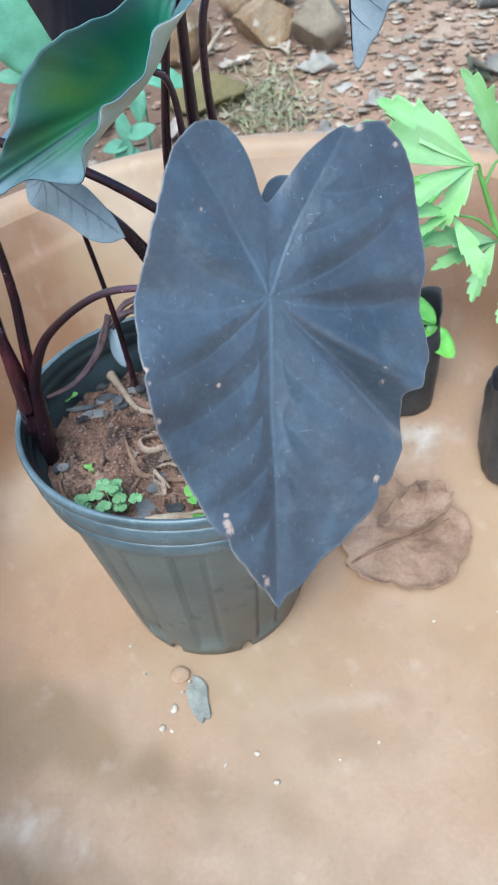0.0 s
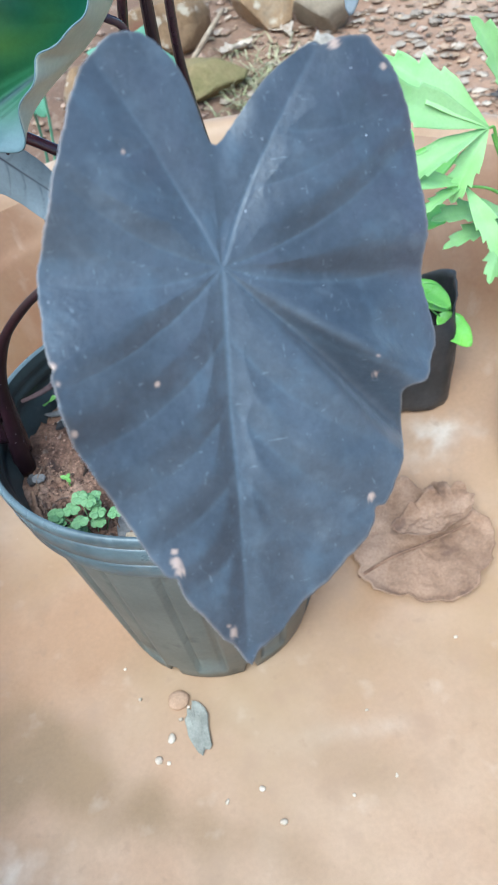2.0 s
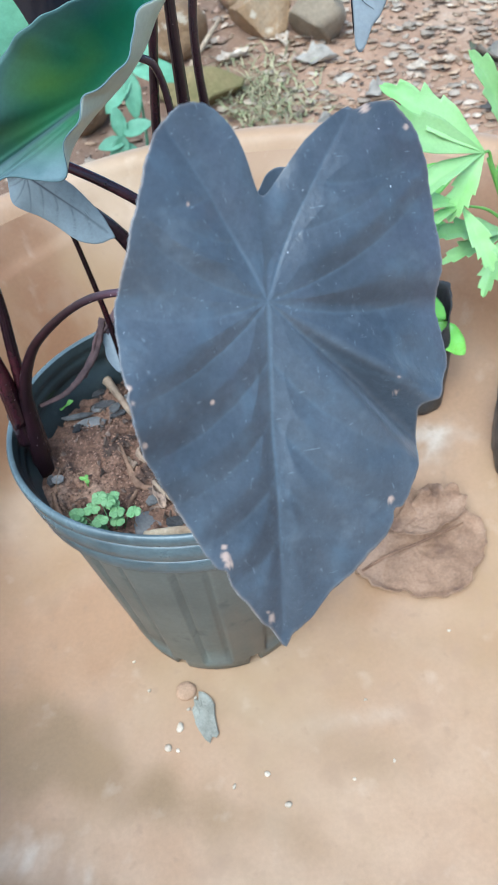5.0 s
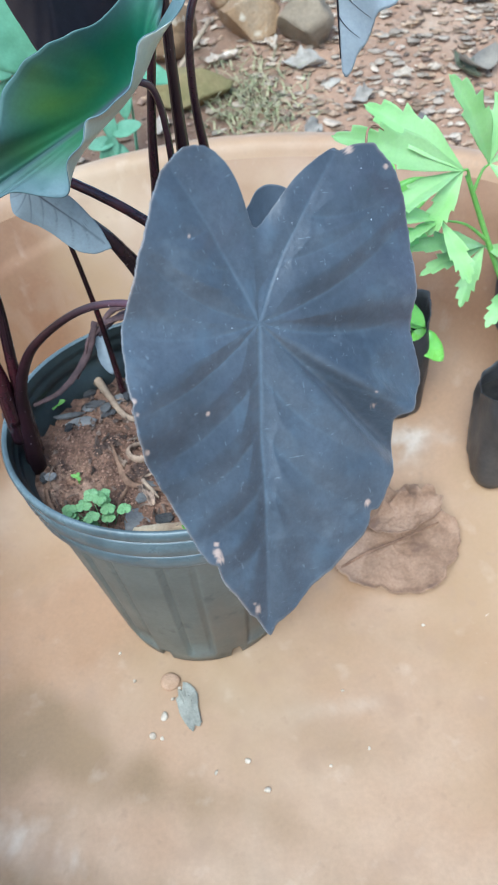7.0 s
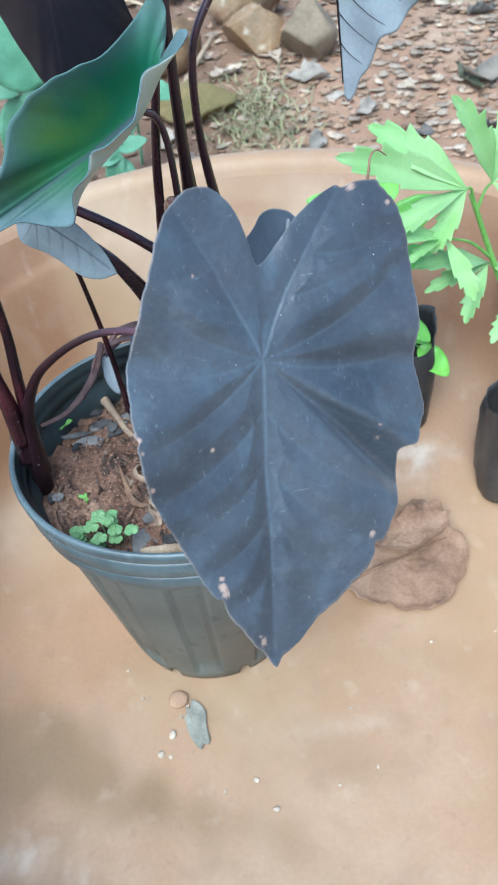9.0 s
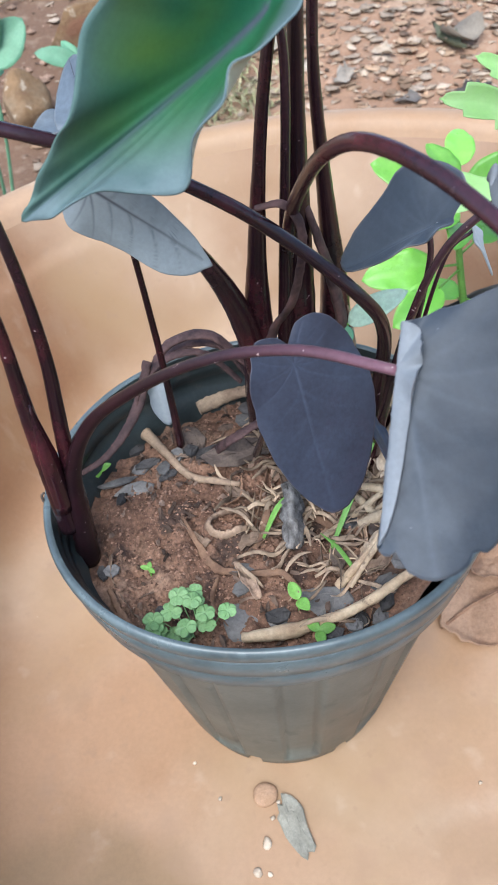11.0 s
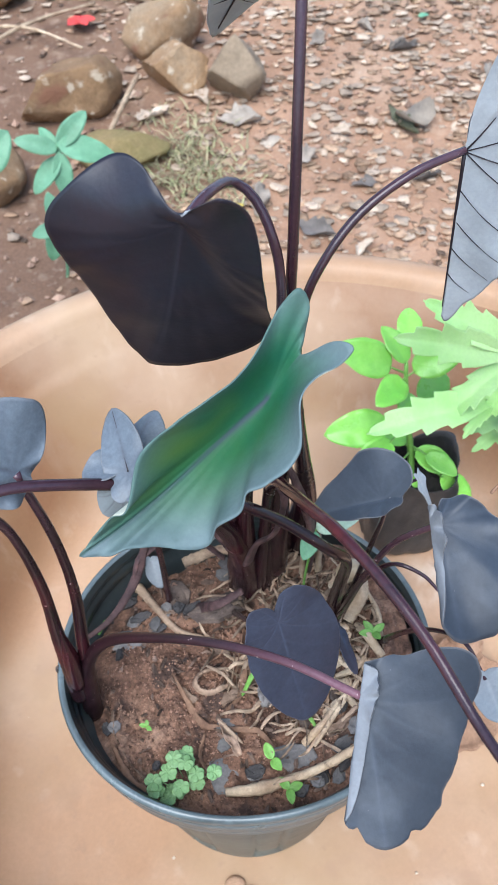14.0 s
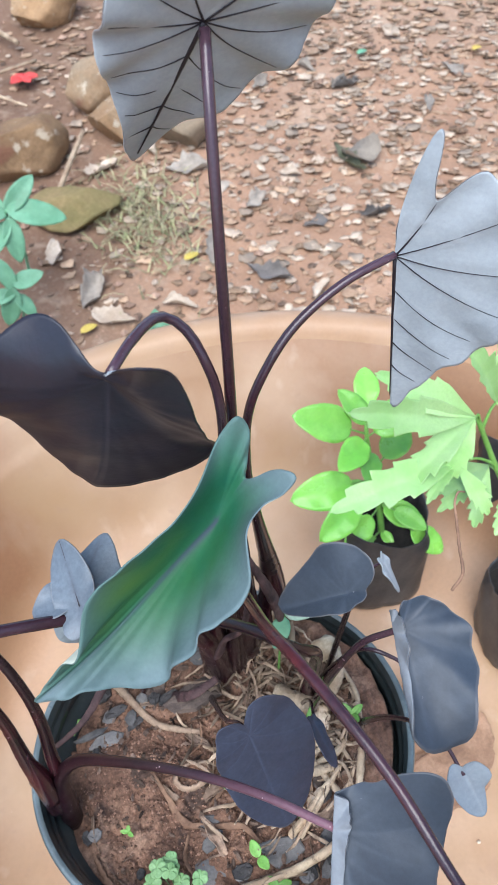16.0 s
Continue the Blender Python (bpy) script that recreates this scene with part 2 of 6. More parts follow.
M_DEADSTEM = mat("withered_purple_stem", (0.115, 0.062, 0.056), (0.032, 0.018, 0.018), 90, 600, 0.7, 0.7, 0.3, vary=0.15)
M_STEM = mat("dark_purple_petiole", (0.026, 0.009, 0.013), (0.010, 0.005, 0.007), 30, 500, 0.24, 0.1, 0.52, c3=(0.085, 0.017, 0.022), attribute=("tip", (0.066, 0.034, 0.047)), spots=[((0.34, 0.25, 0.26), 330, 0.715)])
M_STEMPINK = mat("purple_pink_petiole", (0.026, 0.009, 0.012), (0.012, 0.006, 0.008), 30, 500, 0.32, 0.1, 0.25, attribute=("tip", (0.17, 0.085, 0.11)), spots=[((0.4, 0.3, 0.3), 330, 0.70)])
M_LEAF = mat("black_leaf_upper", (0.070, 0.079, 0.094), (0.029, 0.035, 0.045), 20, 420, 0.39, 0.3, 0.6, c3=(0.042, 0.038, 0.055), mix=(0.32, 0.70), sheen=0.22, spots=[((0.066, 0.086, 0.108), 90, 0.54, 0.14, 0.55), ((0.24, 0.27, 0.29), 900, 0.680, 0.05, 0.32, (1.0, 0.08, 0.4)), ((0.24, 0.27, 0.29), 820, 0.680, 0.05, 0.32, (0.10, 0.7, 1.0)), ((0.24, 0.27, 0.29), 700, 0.690, 0.05, 0.3, (0.7, 0.7, 0.08)), ((0.13, 0.15, 0.17), 70, 0.60, 0.10, 0.3), ((0.58, 0.58, 0.60), 380, 0.755)], attributes=[("vein", (0.080, 0.100, 0.120)), ("rim", (0.34, 0.26, 0.20)), ("scar", (0.42, 0.29, 0.22))])
M_LEAFSOFT = mat("slate_blue_leaf_upper", (0.046, 0.057, 0.074), (0.031, 0.039, 0.053), 18, 420, 0.46, 0.15, 0.28, grains=(0.9, 1.1), spots=[((0.080, 0.095, 0.116), 45, 0.57, 0.14, 0.5), ((0.45, 0.45, 0.47), 380, 0.77)], attributes=[("vein", (0.064, 0.078, 0.100)), ("rim", (0.28, 0.26, 0.25))], sheen=0.2)
M_LEAFPURPLE = mat("indigo_leaf_upper", (0.038, 0.044, 0.068), (0.028, 0.033, 0.052), 20, 420, 0.44, 0.1, 0.3, c3=(0.050, 0.036, 0.062), attributes=[("vein", (0.046, 0.056, 0.086)), ("rim", (0.10, 0.09, 0.11))])
M_BLUELEAF = mat("blue_grey_leaf", (0.125, 0.150, 0.178), (0.090, 0.110, 0.133), 28, 420, 0.48, 0.1, 0.42, attributes=[("vein", (0.075, 0.085, 0.105)), ("rim", (0.25, 0.24, 0.24))])
M_LEAFDARK = mat("maroon_black_leaf_upper", (0.015, 0.0155, 0.024), (0.010, 0.0115, 0.018), 28, 420, 0.37, 0.12, 0.38, c3=(0.021, 0.013, 0.019), attribute=("vein", (0.021, 0.020, 0.029)))
M_UNDER = mat("grey_leaf_underside", (0.33, 0.36, 0.38), (0.27, 0.298, 0.318), 26, 420, 0.55, 0.15, 0.3, grains=(0.9, 1.08), attribute=("vein", (0.36, 0.38, 0.40)))
M_CREAM = mat("cream_green_leaf_underside", (0.50, 0.52, 0.42), (0.42, 0.45, 0.37), 26, 420, 0.55, 0.15, 0.3, grains=(0.9, 1.08), attribute=("vein", (0.20, 0.17, 0.18)))
# Copy of the underside, its colour dimmed for rolled edges that face the sky.
M_UNDERDIM = mat("dimmed_leaf_underside", (0.215, 0.23, 0.25), (0.175, 0.19, 0.21), 26, 420, 0.55, 0.15, 0.3, grains=(0.9, 1.08))
M_LIMP = mat("turned_leaf_back", (0.205, 0.232, 0.240), (0.165, 0.188, 0.196), 26, 420, 0.5, 0.12, 0.3, grains=(0.9, 1.08), attribute=("vein", (0.035, 0.035, 0.045)))
M_GREENTOP = mat("green_flushed_leaf_upper", (0.020, 0.112, 0.062), (0.034, 0.122, 0.038), 15, 420, 0.56, 0.1, 0.2, grains=(0.9, 1.08), attributes=[("edge", (0.112, 0.158, 0.165)), ("flush", (0.125, 0.215, 0.030)), ("vein", (0.045, 0.058, 0.085))], spots=[((0.012, 0.048, 0.036), 22, 0.60, 0.12, 0.55)])
M_CLOVER = mat("clover_green", (0.21, 0.345, 0.15), (0.14, 0.26, 0.10), 60, 600, 0.6, 0.2, 0.35, vary=0.15, thin=0.1)
M_SPROUT = mat("seedling_green", (0.18, 0.36, 0.075), (0.13, 0.28, 0.05), 50, 600, 0.5, 0.2, 0.4, vary=0.12, thin=0.1)
M_BRIGHT = mat("bright_leaf_green", (0.235, 0.51, 0.085), (0.15, 0.40, 0.045), 25, 400, 0.30, 0.2, 0.5, vary=0.33, thin=0.12, c3=(0.29, 0.58, 0.11), grains=(0.9, 1.08))
M_LIME = mat("pale_lime_leaf", (0.38, 0.57, 0.235), (0.27, 0.47, 0.15), 25, 400, 0.5, 0.2, 0.35, vary=0.24, thin=0.12, grains=(0.9, 1.08))
M_WEED = mat("teal_green_weed_leaf", (0.15, 0.32, 0.19), (0.10, 0.23, 0.125), 25, 400, 0.5, 0.2, 0.4, vary=0.2)
M_GRASS = mat("dry_grass", (0.25, 0.27, 0.12), (0.36, 0.285, 0.175), 60, 400, 0.8, 0.3, 0.3, vary=0.45, island=True)
M_BAG = mat("black_polythene", (0.055, 0.052, 0.051), (0.030, 0.029, 0.029), 22, 300, 0.42, 0.2, 0.5, c3=(0.085, 0.073, 0.064))
M_PEBBLE = mat("pale_grit", (0.66, 0.56, 0.44), (0.50, 0.40, 0.30), 80, 600, 0.8, 0.4, 0.3, vary=0.2)
M_DRYLEAF = mat("fallen_brown_leaf", (0.37, 0.225, 0.140), (0.20, 0.112, 0.066), 30, 380, 0.7, 0.5, 0.3, c3=(0.41, 0.262, 0.172), spots=[((0.17, 0.10, 0.07), 30, 0.60, 0.06, 0.7)])
M_RED = mat("red_petal", (0.62, 0.08, 0.06), (0.5, 0.05, 0.05), 40, 400, 0.6, 0.2, 0.3)
M_YELLOW = mat("yellowed_leaf", (0.55, 0.42, 0.08), (0.42, 0.30, 0.08), 40, 400, 0.7, 0.3, 0.3)

# ---- ground and basin ----
BX, BY = 0.054, 0.019          # middle of the round basin


def ground_z(x, y):
    d = math.hypot(x - BX, y - BY)
    rise = 0.2 * min(max(y - 0.5, 0), 1.6) + 0.05 * max(min(y, 30) - 2.1, 0) * 0.2
    return -0.035 + rise + 0.010 * noise.noise(Vector((x * 3, y * 3, 0))) + 0.004 * noise.noise(Vector((x * 14, y * 14, 3)))


def build_ground():
    xs = sorted({round(v, 3) for v in list(np.arange(-1.2, 2.4, 0.04)) + [-3000, -600, -120, -30, -10, -5, -3, -2, 3, 4, 6, 12, 35, 150, 700, 3000]})
    ys = sorted({round(v, 3) for v in list(np.arange(-1.0, 3.0, 0.04)) + [-3000, -600, -120, -30, -10, -5, -2.5, 3.5, 5, 8, 15, 40, 150, 700, 3000]})
    verts = [(x, y, ground_z(x, y)) for y in ys for x in xs]
    n = len(xs)
    faces = [(j * n + i, j * n + i + 1, (j + 1) * n + i + 1, (j + 1) * n + i) for j in range(len(ys) - 1) for i in range(n - 1)]
    ob = part("ground", (verts, [], faces), M_GROUND)
    wet = ob.data.attributes.new("damp", "FLOAT", "POINT")
    wet.data.foreach_set("value", [min(max((0.30 - v[0]) / 0.3 + 1.2 * noise.noise(Vector((v[0] * 2.2, v[1] * 2.2, 4))), 0), 1) * 0.85 * math.exp(-((v[0] + 0.4) / 0.9) ** 4 - ((v[1] - 1.3) / 1.2) ** 4) for v in verts])
    tagged(ob, "bare reddish earth strewn with grit behind the basin", "ground", kind="structure")


def floor_z(x, y):
    """The hand-shaped floor is flat in front and rises gently towards the back and one side."""
    g = 0.12 * (x - 0.05) + 0.30 * (y + 0.02)
    return 0.010 * math.log1p(math.exp(min(g / 0.010, 40))) if g < 0.3 else g


def basin_wobble(p, a):
    """Hand-finished concrete, drawn out towards the front; the wall and floor are a little uneven."""
    k = 1 + 0.006 * math.sin(3 * a + 1) + 0.004 * math.sin(7 * a)
    front = max(0.0, -math.sin(a)) ** 0.8
    x, y = BX + p.x * k * (1 + 0.16 * front), BY + p.y * k * (1 + 0.5 * front)
    low = min(max((0.255 - p.z) / 0.255, 0), 1) if math.hypot(p.x, p.y) < 0.384 else 0
    return Vector((x, y, p.z + floor_z(x, y) * low + (0.0015 * nz(p, 9) + 0.0012 * nz((x, y, 0.4), 26) if p.z < 0.2 else 0.003 * math.sin(2 * a) + 0.002 * math.sin(5 * a))))


def build_basin():
    basin = empty("basin", "rounded terracotta-coloured concrete basin with stained sloping walls", "basin")
    prof = [(0.0, 0.0)] + [(0.006 * k, 0.0) for k in range(1, 39)] + [(0.235, 0.0), (0.242, 0.0004), (0.25, 0.001), (0.26, 0.0026), (0.272, 0.005), (0.281, 0.0088), (0.29, 0.014), (0.297, 0.021), (0.303, 0.029), (0.308, 0.039), (0.313, 0.05)]
    prof += [(0.313 + 0.070 * f / 20, 0.05 + 0.205 * f / 20) for f in range(1, 21)]
    bm, rings = lathe(prof, 256, basin_wobble)
    bmesh.ops.remove_doubles(bm, verts=bm.verts, dist=1e-6)
    bowl = part("bowl", bm, M_TUB, basin)
    lime_glare, wash, wall_tone = [], [], []
    for v in bowl.data.vertices:
        x, y, _ = v.co
        w = 0.5 + 0.9 * nz((x, y, 1.0), 34) + 0.5 * nz((x, y, 3.0), 110)
        # Pale lime patches; the blob at (0.225, 0.105) is wet glare put into colour.
        lime_glare.append(min(1.0, max(0.0, sum(h * math.exp(-((x - cx) / rx) ** 2 - ((y - cy) / ry) ** 2) for cx, cy, rx, ry, h in ((-0.170, -0.220, 0.020, 0.010, 0.8), (-0.128, -0.238, 0.018, 0.008, 0.6), (0.225, 0.105, 0.025, 0.018, 0.9), (0.10, -0.145, 0.05, 0.006, 0.25))) * w * 1.1)))
        band = nz((0.55 * x + 0.9 * y, 0.25 * x - 0.12 * y, 2.0), 17) + 0.5 * nz((x, y, 6.0), 30)
        wash.append(min(1.0, max(0.0, (0.30 + 1.9 * band) * min(max((0.16 - x) / 0.2, 0), 1) * min(max((-0.03 - y) / 0.08, 0), 1))))
        # Mottled darker, redder wall colour that sets in just above the floor.
        mottle = 0.80 + 0.7 * nz((x, y, v.co.z), 5.0) + 0.35 * nz((x, y, 0.3 * v.co.z), 22)
        wall_tone.append(min(1.0, max(0.0, mottle * min(max((v.co.z - floor_z(x, y) - 0.004) / 0.05, 0), 1))))
    for key, val in (("lime_glare", lime_glare), ("wash", wash), ("wall_tone", wall_tone)):
        bowl.data.attributes.new(key, "FLOAT", "POINT").data.foreach_set("value", val)
    prof = [(0.383, 0.255), (0.3855, 0.260), (0.3885, 0.266), (0.393, 0.270), (0.400, 0.272), (0.410, 0.272), (0.418, 0.268), (0.423, 0.259), (0.420, 0.2), (0.41, 0.1), (0.40, -0.08)]
    bm, rings = lathe(prof, 256, basin_wobble)
    part("rim", bm, M_TUB, basin, "rounded lip worn smooth")


build_ground()
build_basin()

# ---- the black plastic pot ----
RIM_X, RIM_Y, RIM_Z = 0.003, -0.013, 0.253


def pot_shape(p, a):
    """The soft plastic rim is pressed slightly oval and leans back a little."""
    f = min(max(p.z / 0.25, 0), 1.1)
    oval = 1 + f * (0.078 * math.cos(2 * a) - 0.027 * math.sin(2 * a))
    x, y = p.x * oval, p.y * oval
    return Vector((RIM_X * f + x, RIM_Y * f + y, p.z + f * (0.015 * x + 0.10 * y)))


def build_pot():
    H, R, B = 0.253, 0.117, 0.086
    seg = 240

    def body_shape(p, a):
        r = math.hypot(p.x, p.y)
        if 0.02 < p.z < 0.19 and r > 0.07:     # shallow vertical panels pressed into the wall
            w = (a * 10 / (2 * math.pi)) % 1.0
            edge = min(abs(w - 0.22), abs(w - 0.60))
            dip = 0.0016 if 0.22 < w < 0.60 else 0.0
            dip = 0.0040 if edge < 0.022 else dip
            p = Vector((p.x * (1 - dip / r), p.y * (1 - dip / r), p.z))
        if p.z < 0.012 and r > 0.075:          # drain notches at the foot
            w = ((a + 0.10) * 8 / (2 * math.pi)) % 1.0
            if 0.45 < w < 0.58:
                p = Vector((p.x * 0.95, p.y * 0.95, p.z + 0.007))
        return pot_shape(p, a)

    def rad(z):
        return B + (R - 0.006 - B) * (z / 0.22)

    prof = [(0.02, 0.006), (0.07, 0.006), (B - 0.005, 0.0005), (B - 0.001, 0.002), (B, 0.008)]
    prof += [(rad(z), z) for z in (0.02, 0.0205, 0.05, 0.08, 0.11, 0.14, 0.17, 0.1895, 0.19, 0.212)]
    bm, _ = lathe(prof, seg, body_shape)
    pot = part("plant_pot", bm, M_POT)
    tagged(pot, "weathered black plastic nursery pot full of soil", "plant pot")
    prof = [(rad(0.205), 0.205), (R - 0.0030, 0.2065), (R - 0.0018, 0.2085), (R - 0.0018, 0.2185), (R - 0.0028, 0.2200), (R - 0.0056, 0.2206), (R - 0.0056, 0.2226), (R - 0.0010, 0.2232), (R + 0.0004, 0.2250), (R + 0.0006, 0.2390), (R - 0.0006, 0.2402), (R - 0.0030, 0.2408), (R - 0.0030, 0.2424), (R + 0.0010, 0.2430), (R + 0.0020, 0.2445), (R + 0.0022, 0.2500), (R + 0.0012, 0.2526), (R - 0.0006, 0.2532), (R - 0.0022, 0.2520)]
    bm, _ = lathe(prof, seg, pot_shape)
    part("rim", bm, M_POTRIM, pot, "grey-green worn double rim")
    prof = [(R - 0.0022, 0.2520), (R - 0.0036, 0.2475), (R - 0.0044, 0.2440), (R - 0.0036, 0.2425), (R - 0.0054, 0.2400), (R - 0.0060, 0.2330), (R - 0.0050, 0.2315), (R - 0.0066, 0.2290), (R - 0.0072, 0.2230), (R - 0.0092, 0.2215), (R - 0.0100, 0.2080), (R - 0.0120, 0.2050), (R - 0.0140, 0.1850)]
    bm, _ = lathe(prof, seg, pot_shape)
    part("inner_wall", bm, mat("dark_green_black_plastic", (0.034, 0.043, 0.042), (0.020, 0.026, 0.026), 26, 400, 0.36, 0.08, 0.5, spots=[((0.10, 0.085, 0.07), 60, 0.62, 0.1, 0.4)]), pot, "dark ribbed inside of the pot")
    return pot


build_pot()


def soil_z(x, y):
    r = math.hypot(x, y + 0.01)
    return 0.2085 + 0.02 * y + 0.005 * noise.noise(Vector((x * 30, y * 30, 1))) + 0.0055 * noise.noise(Vector((x * 80, y * 80, 5))) + 0.0048 * abs(noise.noise(Vector((x * 150, y * 150, 9)))) + 0.0020 * noise.noise(Vector((x * 420, y * 420, 2))) + 0.006 * max(0, 1 - math.hypot(x - 0.04, y - 0.05) / 0.06) + 0.036 * min(max((x - 0.03) / 0.06, 0), 1) ** 1.3


def build_soil():
    verts, faces, n, m = [(RIM_X * 0.8, RIM_Y * 0.8, soil_z(0, 0))], [], 280, 100
    for i in range(1, m + 1):
        for j in range(n):
            a = 2 * math.pi * j / n
            q = pot_shape(Vector((0.109 * i / m * math.cos(a), 0.109 * i / m * math.sin(a), 0.206)), a)
            verts.append((q.x, q.y, soil_z(q.x, q.y)))
    for j in range(n):
        faces.append((0, 1 + j, 1 + (j + 1) % n))
    for i in range(m - 1):
        for j in range(n):
            a, b = 1 + i * n, 1 + (i + 1) * n
            faces.append((a + j, b + j, b + (j + 1) % n, a + (j + 1) % n))
    ob = part("potting_soil", (verts, [], faces), M_SOIL)
    tagged(ob, "crumbly red-brown soil filling the pot", "soil", kind="stuff")


build_soil()

# ---- the black elephant ear plant ----
plant = empty("elephant_ear_plant", "black-leaved elephant ear with dark purple stalks in the pot", "plant")
plant.matrix_world = pose(-0.0061, -0.0011, 0.0046, -0.29, 1.68, 2.0)      # the clump leans a little


def vein_field(s, w, R_at, tip, lobes, minor=1.0, thin=1.0):
    """How close each point lies to the midrib, the lobe ribs or a side vein, 0 to 1."""
    best, wide = np.zeros_like(s), np.zeros_like(s)

    def seg(ax, ay, bx, by, w0, w1, power=1.0, bend=0.0):
        """One vein from a to b, bowed sideways by bend of its length."""
        nonlocal best, wide
        pts = [(ax + (bx - ax) * q - (by - ay) * bend * 4 * q * (1 - q), ay + (by - ay) * q + (bx - ax) * bend * 4 * q * (1 - q)) for q in (0, 0.2, 0.4, 0.6, 0.8, 1)]
        for k, ((cx, cy), (ex, ey)) in enumerate(zip(pts, pts[1:])):
            dx, dy = ex - cx, ey - cy
            t = np.clip(((s - cx) * dx + (w - cy) * dy) / (dx * dx + dy * dy + 1e-12), 0, 1)
            dist = np.hypot(s - cx - t * dx, w - cy - t * dy)
            q = (k + t) / 5
            best = np.maximum(best, power * (1 - 0.6 * q) * np.exp(-(dist / (w0 + (w1 - w0) * q)) ** 2))
            wide = np.maximum(wide, power * (1 - 0.5 * q) * np.exp(-(dist / 0.0042) ** 2))

    seg(0, 0, tip * 0.97, 0, 0.0014 * thin, 0.0008 * thin)
    for side in (1, -1):
        for ang, full in ((lobes, 0.9), (118, 0.6), (88, 0.65), (60, 0.75)):
            r = R_at(side * ang) * 0.95
            c, d = math.cos(radians(ang)), math.sin(radians(ang)) * side
            seg(0, 0, r * c, r * d, 0.0012 * thin, 0.0007 * thin, full * 0.8 * minor, -side * (0.07 if ang < 140 else -0.03))
        c, d = math.cos(radians(lobes)), math.sin(radians(lobes)) * side
        for f in (0.35, 0.6):
            r = R_at(side * lobes) * f
            e = R_at(side * (lobes - 22)) * 0.9
            g = radians(lobes - 22)
            seg(r * c, r * d, e * math.cos(g), e * math.sin(g) * side, 0.0010 * thin, 0.0006 * thin, 0.35 * minor, -side * 0.08)
        for f, ang in ((0.16, 43), (0.33, 30), (0.50, 20), (0.68, 11)):
            g = radians(ang)
            e = R_at(side * ang) * 0.95
            seg(tip * f, 0, e * math.cos(g), e * math.sin(g) * side, 0.0011 * thin, 0.0006 * thin, 0.5 * minor, -side * 0.08)
    return best, wide


def tint(ob, S, W, E, T, V, C):
    """What a blade's material reads: scars, veins, the pale margin, the yellow flush and the dry rim."""
    me = ob.data
    for key, val in (("scar", C), ("vein", V), ("edge", np.where(W < 0, np.clip((E - 0.40) / 0.55, 0, 1) ** 1.5, 0.7 * np.clip((E - 0.6) / 0.4, 0, 1) ** 2)),
                     ("flush", np.clip(1.25 - np.abs(T - 42) / 34, 0, 1) * np.clip((E - 0.3) / 0.4, 0, 1) * np.clip((1.0 - E) / 0.06, 0, 1) * np.array([0.35 + 0.9 * nz((a, b, 2.0), 38) for a, b in zip(S, W)]).clip(0, 1)),
                     ("rim", 0.5 * np.clip((E - 0.988) / 0.010, 0, 1) * np.array([0.55 + 0.8 * nz((a, b, 5.0), 60) for a, b in zip(S, W)]).clip(0, 1))):
        at = me.attributes.new(key, "FLOAT", "POINT")
        at.data.foreach_set("value", val.astype(np.float32))
    so = ob.modifiers.new("thickness", "SOLIDIFY")
    so.thickness, so.offset, so.material_offset, so.material_offset_rim = 0.0007, -1.0, 1, 0


